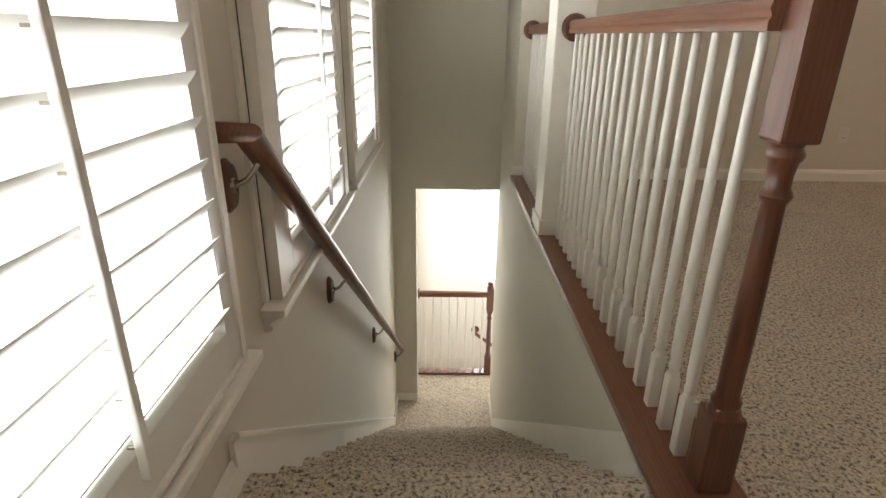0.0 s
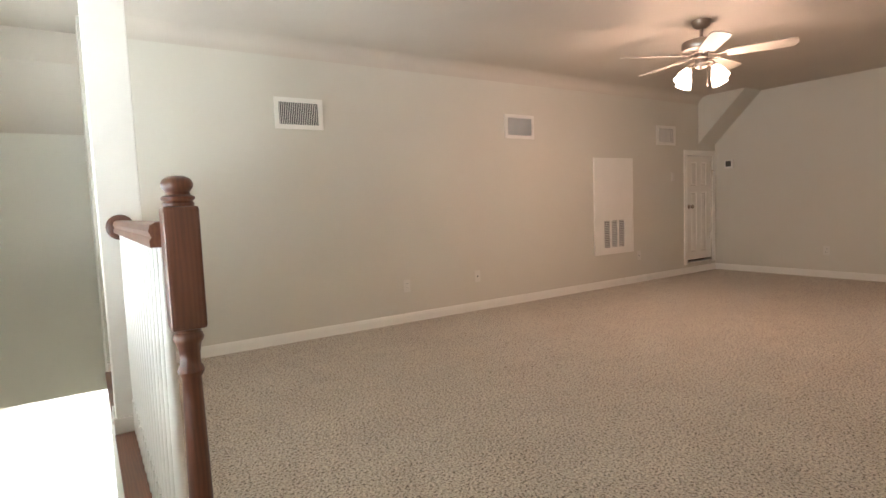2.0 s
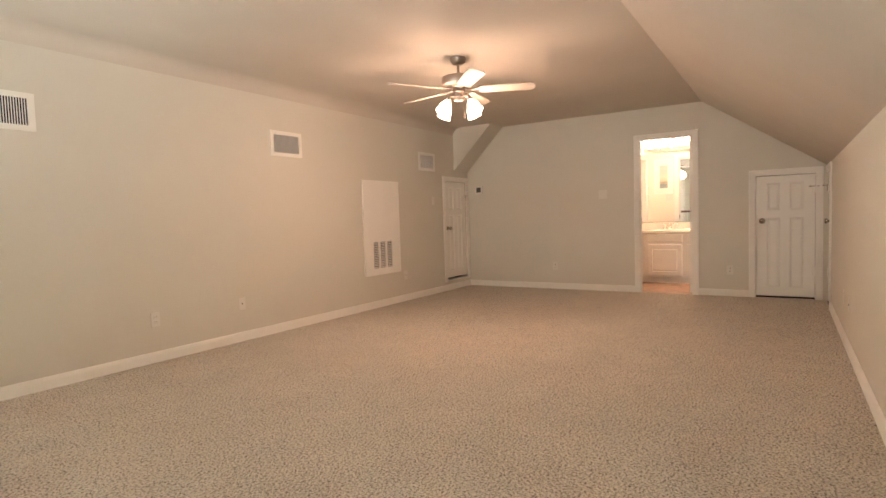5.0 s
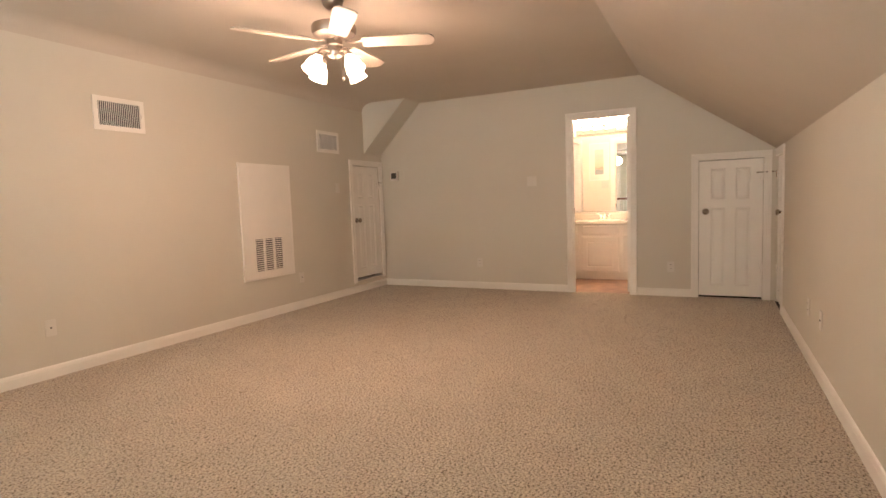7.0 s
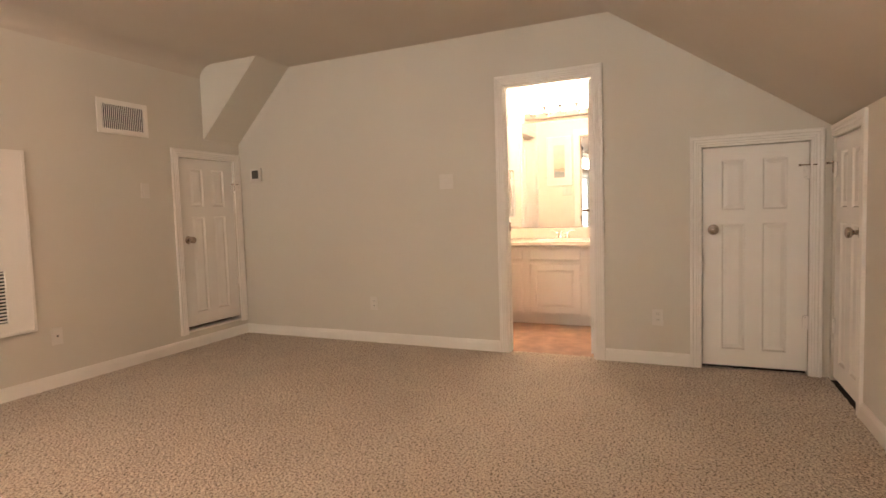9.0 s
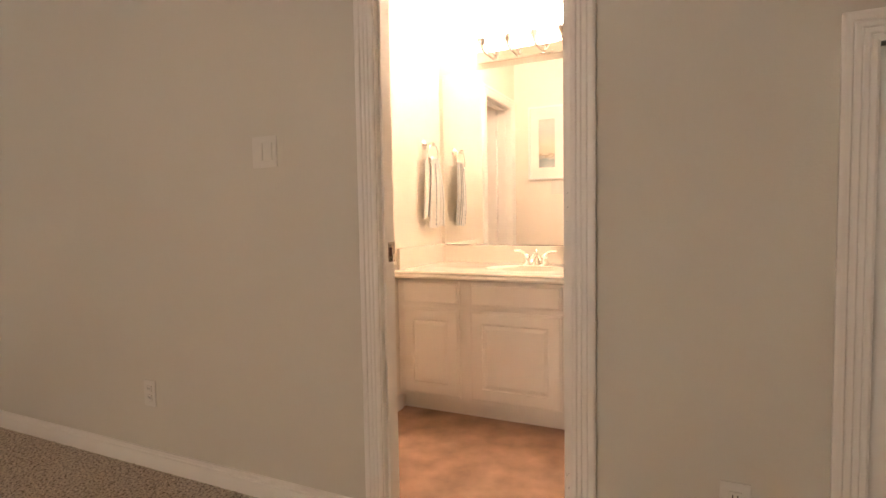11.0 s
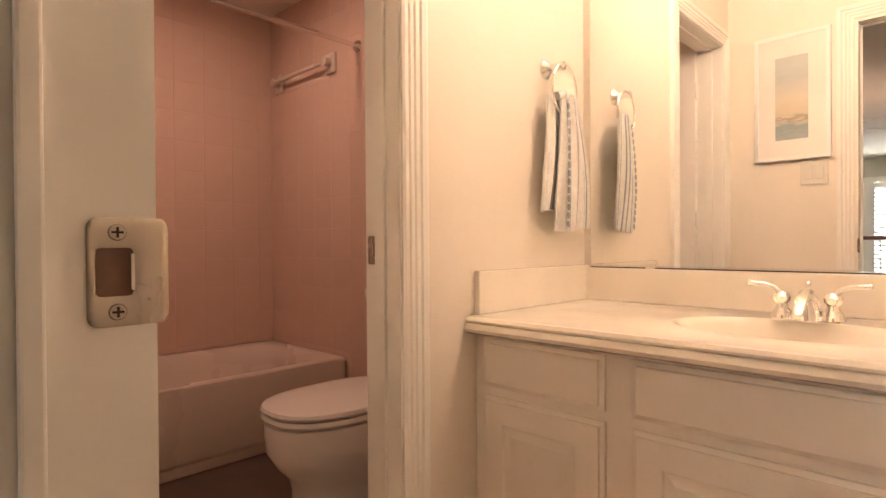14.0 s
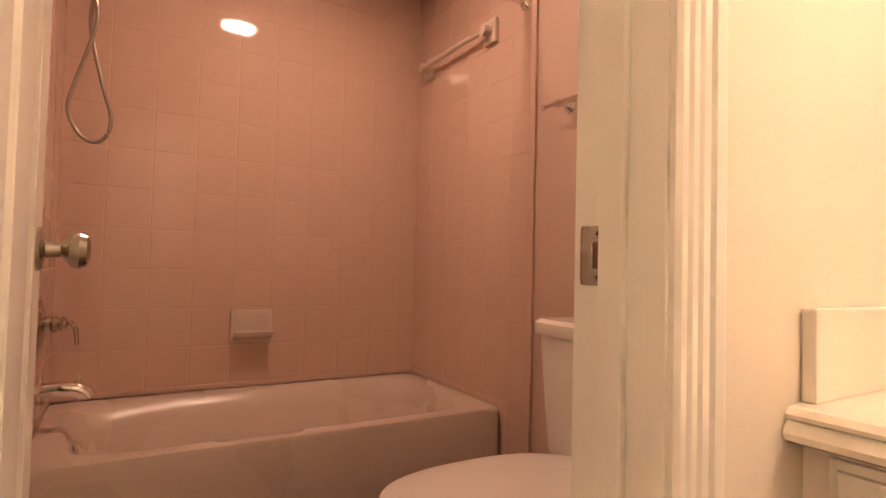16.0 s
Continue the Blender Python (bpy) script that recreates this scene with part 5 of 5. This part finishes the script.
ob.parent, ob.matrix_basis = sign, Matrix.Translation((0, -0.0188, 0.052)) @ Matrix.Rotation(radians(90), 4, "X")
part("small_lettering", boxes(((-0.034, -0.0192, 0.026), (0.030, -0.0182, 0.030)), ((-0.022, -0.0192, 0.018), (0.020, -0.0182, 0.021)), ((-0.018, -0.0192, 0.088), (0.016, -0.0182, 0.091))), M_LETTER, sign)

orchid = thing("potted_orchid", pose(10.24, 1.475, ZC), "potted white orchid in a silver vase on the vanity", "plant")
bm = bmesh.new()
turned(bm, ((0.030, 0.0), (0.045, 0.01), (0.058, 0.04), (0.056, 0.075), (0.042, 0.10), (0.046, 0.108), (0.040, 0.108), (0.036, 0.095), (0.0, 0.09)), segments=28)
part("vase", bm, M_CHROME, orchid, "mirror-bright round silver vase", True)
rnd = random.Random(5)
stems = ([(0, 0, 0.09), (0.01, 0.02, 0.25), (0.0, 0.03, 0.38), (-0.03, 0.055, 0.46), (-0.05, 0.09, 0.48), (-0.06, 0.13, 0.45)], [(0, 0, 0.09), (-0.02, 0.0, 0.20), (-0.04, 0.03, 0.30), (-0.05, 0.07, 0.32), (-0.05, 0.11, 0.29)])
for s in stems:
    bm = bmesh.new()
    tube(bm, s, 0.0035, 8)
    part("stem", bm, M_STEM, orchid, smooth=True)


def petal(bm, m, length, width):
    rows = []
    for i in range(6):
        v = i / 5
        w = width * math.sin(math.pi * min(1, 0.12 + 0.86 * v)) ** 0.7
        rows.append([bm.verts.new(m @ Vector((u * w, -0.010 * math.sin(math.pi * v) + 0.006 * u * u, v * length))) for u in (-1, -0.5, 0, 0.5, 1)])
    for a, b in zip(rows, rows[1:]):
        for k in range(4):
            bm.faces.new((a[k], a[k + 1], b[k + 1], b[k]))


for place in ((-0.02, 0.03, 0.44), (-0.045, 0.09, 0.45), (-0.065, 0.13, 0.415), (-0.03, 0.06, 0.395), (-0.055, 0.06, 0.31), (-0.06, 0.10, 0.285), (-0.04, 0.03, 0.27)):
    face = Matrix.Translation(place) @ Matrix.Rotation(radians(-80 + rnd.uniform(-30, 30)), 4, "Z") @ Matrix.Rotation(radians(rnd.uniform(-15, 30)), 4, "X")
    bm = bmesh.new()
    for i in range(5):
        petal(bm, face @ Matrix.Rotation(2 * math.pi * i / 5 + rnd.uniform(-0.1, 0.1), 4, "Y"), 0.040 + rnd.uniform(0, 0.008), 0.019 if i % 2 else 0.024)
    flower = part("blossom", bm, M_PETAL, orchid, "creamy white orchid blossom", True)
    bm = bmesh.new()
    turned(bm, ((0.0, -0.006), (0.007, 0.0), (0.005, 0.010), (0.0, 0.014)), segments=10)
    part("lip_petal", bm, M_LETTER, flower, smooth=True, at=face @ Matrix.Rotation(radians(90), 4, "X"))
for place in ((-0.065, 0.145, 0.38), (-0.07, 0.155, 0.36), (-0.05, 0.15, 0.37), (-0.055, 0.125, 0.26), (-0.06, 0.135, 0.235), (-0.045, 0.14, 0.25)):
    bm = bmesh.new()
    turned(bm, ((0.0, -0.009), (0.006, -0.005), (0.008, 0.001), (0.005, 0.007), (0.0, 0.010)), segments=12)
    part("bud", bm, M_STEM, orchid, "dark round bud", True, Matrix.Translation(place))

# ---- tub room ----
def superellipse(cx, cy, rx, ry, z, power, n=56):
    pts = []
    for i in range(n):
        a = 2 * math.pi * (i + 0.5) / n
        c, s = math.cos(a), math.sin(a)
        pts.append((cx + rx * math.copysign(abs(c) ** (2 / power), c), cy + ry * math.copysign(abs(s) ** (2 / power), s), z))
    return pts


def loft(rings, cap_first=True, cap_last=True):
    bm = bmesh.new()
    made = [[bm.verts.new(p) for p in r] for r in rings]
    n = len(made[0])
    for a, b in zip(made, made[1:]):
        for i in range(n):
            bm.faces.new((a[i], a[(i + 1) % n], b[(i + 1) % n], b[i]))
    if cap_first:
        bm.faces.new(made[0])
    if cap_last:
        bm.faces.new(made[-1])
    return bm


tub_cx, tub_cy = (XB + 0.024 + XM + 0.052) / 2, (4.155 + YTUB - 0.005) / 2
hx, hy = (XM + 0.052 - XB - 0.024) / 2, (YTUB - 0.005 - 4.155) / 2
tub = thing("bathtub", pose(tub_cx, tub_cy, 0), "bone-coloured enamelled built-in bathtub", "bathtub")
rings = [superellipse(0, 0, hx, hy - 0.012, 0.0, 40), superellipse(0, 0, hx, hy - 0.012, 0.045, 40), superellipse(0, 0, hx, hy, 0.06, 40), superellipse(0, 0, hx, hy, 0.370, 40), superellipse(0, 0, hx - 0.004, hy - 0.006, 0.382, 30), superellipse(0, 0, hx - 0.012, hy - 0.016, 0.386, 24),
         superellipse(0.0, 0.005, hx - 0.070, hy - 0.055, 0.384, 7), superellipse(0.0, 0.005, hx - 0.085, hy - 0.070, 0.374, 6), superellipse(0.0, 0.0, hx - 0.12, hy - 0.12, 0.30, 5.5), superellipse(0.01, 0.0, hx - 0.16, hy - 0.16, 0.12, 5), superellipse(0.01, 0.0, hx - 0.24, hy - 0.22, 0.065, 4)]
part("tub_shell", loft(rings), M_ENAMEL, tub, smooth=True)
bm = bmesh.new()
turned(bm, ((0.034, 0.0), (0.034, 0.004), (0.026, 0.010), (0.0, 0.012)), axis="X", segments=22)
part("overflow_plate", bm, M_CHROME, tub, smooth=True, at=Matrix.Translation((-hx + 0.112, -0.03, 0.315)))
bm = bmesh.new()
turned(bm, ((0.03, 0.066), (0.03, 0.070), (0.0, 0.071)), (-hx + 0.34, 0.0, 0), segments=20)
part("drain", bm, M_CHROME, tub, smooth=True)

wc = thing("toilet", pose(10.315, 3.32, 0, 0, 0, 180) @ Matrix.Diagonal((1, 1, 1.05, 1)), "white two-piece toilet with its lid closed", "toilet")


def oval(cx, rx, ry, z, power=2.3, n=40):
    return superellipse(cx, 0, rx, ry, z, power, n)


part("bowl", loft([oval(0.40, 0.285, 0.128, 0.0, 3), oval(0.40, 0.285, 0.128, 0.02, 3), oval(0.40, 0.272, 0.118, 0.06, 3), oval(0.40, 0.268, 0.116, 0.17, 3), oval(0.412, 0.272, 0.130, 0.215, 2.6), oval(0.445, 0.280, 0.158, 0.255), oval(0.470, 0.286, 0.178, 0.305), oval(0.475, 0.288, 0.185, 0.36), oval(0.475, 0.287, 0.185, 0.395), oval(0.475, 0.270, 0.170, 0.402)]), M_CHINA, wc, smooth=True)
part("shelf", boxes(((0.015, -0.15, 0.30), (0.30, 0.15, 0.398)), bevel=0.02), M_CHINA, wc, smooth=True)
part("seat", loft([oval(0.475, 0.285, 0.186, 0.405, 2.5), oval(0.475, 0.292, 0.192, 0.412, 2.5), oval(0.475, 0.290, 0.190, 0.424, 2.5)]), M_CHINA, wc, smooth=True)
part("lid", loft([oval(0.475, 0.286, 0.187, 0.428, 2.5), oval(0.475, 0.293, 0.193, 0.436, 2.5), oval(0.475, 0.288, 0.188, 0.446, 2.5), oval(0.475, 0.23, 0.14, 0.453, 2.5)]), M_CHINA, wc, smooth=True)
part("seat_hinge", boxes(((0.175, -0.09, 0.405), (0.215, -0.05, 0.44)), ((0.175, 0.05, 0.405), (0.215, 0.09, 0.44)), bevel=0.006), M_CHINA, wc, smooth=True)
part("tank", loft([superellipse(0.12, 0, 0.075, 0.175, 0.398, 9), superellipse(0.12, 0, 0.085, 0.195, 0.44, 9), superellipse(0.12, 0, 0.098, 0.222, 0.735, 9)]), M_CHINA, wc, smooth=True)
part("tank_lid", loft([superellipse(0.12, 0, 0.106, 0.232, 0.735, 9), superellipse(0.12, 0, 0.110, 0.236, 0.742, 9), superellipse(0.12, 0, 0.110, 0.236, 0.768, 9), superellipse(0.12, 0, 0.100, 0.226, 0.778, 8)]), M_CHINA, wc, smooth=True)
bm = bmesh.new()
turned(bm, ((0.014, 0.0), (0.014, 0.008), (0.0, 0.012)), (0.222, 0.15, 0.69), axis="X", segments=16)
tube(bm, [(0.236, 0.15, 0.69), (0.242, 0.11, 0.684), (0.240, 0.07, 0.676)], 0.006, 8)
part("flush_lever", bm, M_CHROME, wc, smooth=True)
for y in (-0.105, 0.105):
    bm = bmesh.new()
    turned(bm, ((0.014, 0.0), (0.014, 0.010), (0.008, 0.018), (0.0, 0.020)), (0.33, y * 1.22, 0.0), segments=14)
    part("bolt_cap", bm, M_CHINA, wc, smooth=True)

dome = thing("ceiling_light", pose(9.66, 4.09, CEIL), "round lit glass ceiling light in the tub room", "ceiling light")
bm = bmesh.new()
turned(bm, ((0.125, 0.0), (0.125, -0.010), (0.108, -0.014)), segments=32)
part("rim", bm, M_NICKEL, dome, smooth=True)
bm = bmesh.new()
turned(bm, ((0.108, -0.012), (0.095, -0.026), (0.07, -0.036), (0.03, -0.042), (0.0, -0.043)), segments=32)
part("dome", bm, M_DOME, dome, smooth=True)

rod = thing("shower_rod", pose(XB + 0.026, 4.05, 2.022), "chrome shower curtain rod across the tub", "curtain rod")
bm = bmesh.new()
tube(bm, [(0, 0, 0), (XM - XB + 0.028, 0, 0)], 0.0125, 14)
part("bar", bm, M_CHROME, rod, smooth=True)
for x, s in ((0.0, 1), (XM - XB + 0.028, -1)):
    bm = bmesh.new()
    turned(bm, ((0.032, 0.0), (0.030, s * 0.008), (0.018, s * 0.022), (0.0, s * 0.024)), axis="X", segments=22)
    part("flange", bm, M_CHROME, rod, smooth=True, at=Matrix.Translation((x, 0, 0)))

tb = thing("ceramic_towel_bar", pose(XM + 0.055, 4.83, 1.985), "pale ceramic towel bar on the tiled wall", "towel bar")
for y in (0.0, -0.55):
    bm = boxes(((-0.020, y - 0.045, -0.055), (0, y + 0.045, 0.055)), bevel=0.008)
    turned(bm, ((0.036, 0.0), (0.026, 0.02), (0.020, 0.05), (0.026, 0.062), (0.0, 0.068)), (0, y, 0), axis="X", segments=18)
    for v in bm.verts:
        if v.co.x > 0:
            v.co.x = -v.co.x
    part("post", bm, M_ENAMEL, tb, smooth=True)
bm = bmesh.new()
tube(bm, [(-0.050, 0.0, 0), (-0.050, -0.55, 0)], 0.012, 14)
part("bar", bm, M_ENAMEL, tb, smooth=True)

tb2 = thing("chrome_towel_bar", pose(XM + 0.065, 3.80, 1.545), "chrome towel bar above the toilet", "towel bar")
bm = bmesh.new()
tube(bm, [(-0.065, 0.06, 0), (-0.065, -0.58, 0)], 0.008, 12)
turned(bm, ((0.0, -0.012), (0.012, -0.005), (0.012, 0.005), (0.0, 0.012)), (-0.065, 0.07, 0), axis="Y", segments=14)
part("bar", bm, M_CHROME, tb2, smooth=True)
for y in (0.0, -0.52):
    bm = bmesh.new()
    turned(bm, ((0.028, 0.0), (0.028, -0.006), (0.020, -0.016), (0.011, -0.026), (0.011, -0.055), (0.015, -0.065), (0.0, -0.075)), (0, y, 0), axis="X", segments=20)
    part("post", bm, M_CHROME, tb2, smooth=True)

dish = thing("soap_dish", pose(9.615, YTUB - 0.008, 0.660), "pale ceramic soap dish set in the tiles", "soap dish")
bm = boxes(((-0.093, -0.014, -0.076), (0.093, 0.0, 0.076)), bevel=0.008)
part("back_plate", bm, M_ENAMEL, dish, smooth=True)
bm = prism(((-0.014, -0.060), (-0.075, -0.040), (-0.082, -0.020), (-0.078, -0.010), (-0.070, -0.018), (-0.060, -0.030), (-0.014, -0.040)), -0.082, 0.082, "X")
part("tray", bm, M_ENAMEL, dish, smooth=True)
part("recess", boxes(((-0.07, -0.0155, -0.025), (0.07, -0.0135, 0.058)), bevel=0.001), M_ENAMEL, dish)

valve = thing("tub_valve", pose(XB + 0.026, 4.540, 0.735), "chrome single-lever tub valve on the tiled wall", "faucet")
bm = bmesh.new()
turned(bm, ((0.080, 0.0), (0.080, 0.004), (0.065, 0.012), (0.030, 0.016), (0.022, 0.030), (0.028, 0.036), (0.028, 0.044), (0.020, 0.052), (0.024, 0.060), (0.022, 0.072), (0.0, 0.080)), axis="X", segments=28)
part("escutcheon", bm, M_NICKEL, valve, smooth=True)
bm = bmesh.new()
tube(bm, [(0.060, 0, 0), (0.085, -0.004, 0.004), (0.100, -0.006, -0.020), (0.104, -0.006, -0.070)], 0.0075, 10)
part("lever", bm, M_NICKEL, valve, smooth=True)
spout = thing("tub_spout", pose(XB + 0.026, 4.53, 0.522), "chrome tub spout over the bathtub", "faucet")
bm = bmesh.new()
tube(bm, [(0.0, 0, 0), (0.06, 0, 0.002), (0.11, 0, -0.002), (0.135, 0, -0.016), (0.142, 0, -0.034)], 0.026, 18)
turned(bm, ((0.036, 0.0), (0.036, 0.008), (0.028, 0.014)), axis="X", segments=22)
turned(bm, ((0.006, 0.02), (0.006, 0.04), (0.010, 0.044), (0.0, 0.05)), (0.115, 0, 0), segments=12)
part("spout_body", bm, M_CHROME, spout, smooth=True)
shower = thing("hand_shower", pose(XB + 0.060, 4.60, 2.12), "hand shower with a looped metal hose", "shower")
bm = bmesh.new()
tube(bm, [(0, 0, 0), (0.05, 0, 0.0), (0.10, 0, -0.03)], 0.010, 10)
turned(bm, ((0.028, -0.034), (0.026, -0.026), (0.012, -0.02)), axis="X", segments=20)
tube(bm, [(-0.03, 0, 0), (0.0, 0, 0)], 0.010, 10)
part("arm", bm, M_CHROME, shower, smooth=True)
bm = bmesh.new()
tube(bm, [(0.10, 0, -0.03), (0.13, -0.02, -0.02), (0.17, -0.03, 0.03)], 0.014, 12)
turned(bm, ((0.015, 0.0), (0.045, 0.012), (0.045, 0.024), (0.0, 0.026)), (0.18, -0.03, 0.04), segments=22)
part("handset", bm, M_CHROME, shower, smooth=True)
hose = [(0.085, 0.008, -0.04), (0.060, 0.008, -0.20), (0.044, 0.006, -0.33), (0.060, 0.004, -0.44), (0.094, 0.0, -0.58), (0.116, 0.0, -0.66), (0.112, -0.002, -0.72), (0.086, -0.004, -0.757), (0.054, -0.004, -0.760), (0.018, -0.004, -0.73), (-0.010, -0.002, -0.66), (0.002, 0.0, -0.58), (0.040, 0.002, -0.44), (0.064, -0.004, -0.33), (0.058, -0.008, -0.20), (0.12, -0.02, -0.06)]
fine = []
for i in range(len(hose) - 1):
    p = [Vector(hose[min(max(i + o, 0), len(hose) - 1)]) for o in (-1, 0, 1, 2)]
    for s in range(5):
        t = s / 5
        fine.append(0.5 * ((2 * p[1]) + (-p[0] + p[2]) * t + (2 * p[0] - 5 * p[1] + 4 * p[2] - p[3]) * t * t + (-p[0] + 3 * p[1] - 3 * p[2] + p[3]) * t * t * t))
bm = bmesh.new()
tube(bm, [p + Vector((0.02, 0, 0)) for p in fine], 0.0068, 10)
# Darker pewter tone puts the hose's dark reflections into its colour.
part("hose", bm, M_PEWTER, shower, "ribbed metal shower hose", True)

# ---- outside the windows ----
structure(part("ground", boxes(((-80, -60, -5.9), (80, 80, -5.8))), M_GROUND))
# Glowing sheets added outside so the window openings read white.
structure(part("backdrop", boxes(((-6.1, -18, -5.8), (-6.0, 12, 12)), ((-6.0, 11.9, -5.8), (12, 12, 12))), M_BACKDROP), "plain glowing backdrop in place of the overexposed outdoors")

# ---- wall tiles round the tub, last ----
TW, TV, T0 = 0.1675, 0.1675, 0.411


def tile_mesh(w, h):
    bm = bmesh.new()
    g, e = 0.0008, 0.0016
    rings = [[bm.verts.new((u, y, v)) for u, v in ((d, d), (w - d, d), (w - d, h - d), (d, h - d))] for d, y in ((g, 0.0), (g, -0.006), (g + e, -0.0078), (min(0.03, w / 3, h / 3), -0.0081))]
    for a, b in zip(rings, rings[1:]):
        for i in range(4):
            bm.faces.new((a[i], a[(i + 1) % 4], b[(i + 1) % 4], b[i]))
    bm.faces.new(rings[-1])
    return mesh_of("tile", bm, M_TILE)


TILES = {}
for name, m, width in (("tiling_north", pose(XB + 0.015, YTUB, 0), XM - XB + 0.040), ("tiling_east", pose(XM + 0.063, YTUB, 0, 0, 0, -90), 0.95), ("tiling_west", pose(XB + 0.018, 4.02, 0, 0, 0, 90), 0.95)):
    north = name == "tiling_north"
    low_k = -1 if north else -3
    t = structure(part(name, boxes(((0, -0.0066, 0.388 if north else 0.0), (width, 0.0095 if north else 0.0018, CEIL))), M_GROUT, at=m), "glossy pink-beige square wall tiles")
    cols = math.ceil(width / TW - 0.02)
    for k in range(low_k, 13):
        z0, z1 = max(T0 + k * TV, 0.388 if north else 0.0), min(T0 + (k + 1) * TV, CEIL)
        if z1 - z0 < 0.01:
            continue
        for i in range(cols):
            if not north and k < 0 and i != (cols - 1 if name == "tiling_east" else 0):
                continue
            u0, u1 = i * TW, min((i + 1) * TW, width)
            size = (round(u1 - u0, 4), round(z1 - z0, 4))
            if size not in TILES:
                TILES[size] = tile_mesh(*size)
            ob = new("tile", TILES[size])
            ob.parent = t
            ob.matrix_basis = Matrix.Translation((u0, 0.0, z0)) @ Matrix.Rotation(radians(random.uniform(-0.06, 0.06)), 4, "X")
structure(part("trim_tile_edge", boxes(((XM + 0.052, 3.985, 0.0), (XM + 0.065, 4.018, CEIL)), bevel=0.004), M_TILE), "bullnose tile edge")
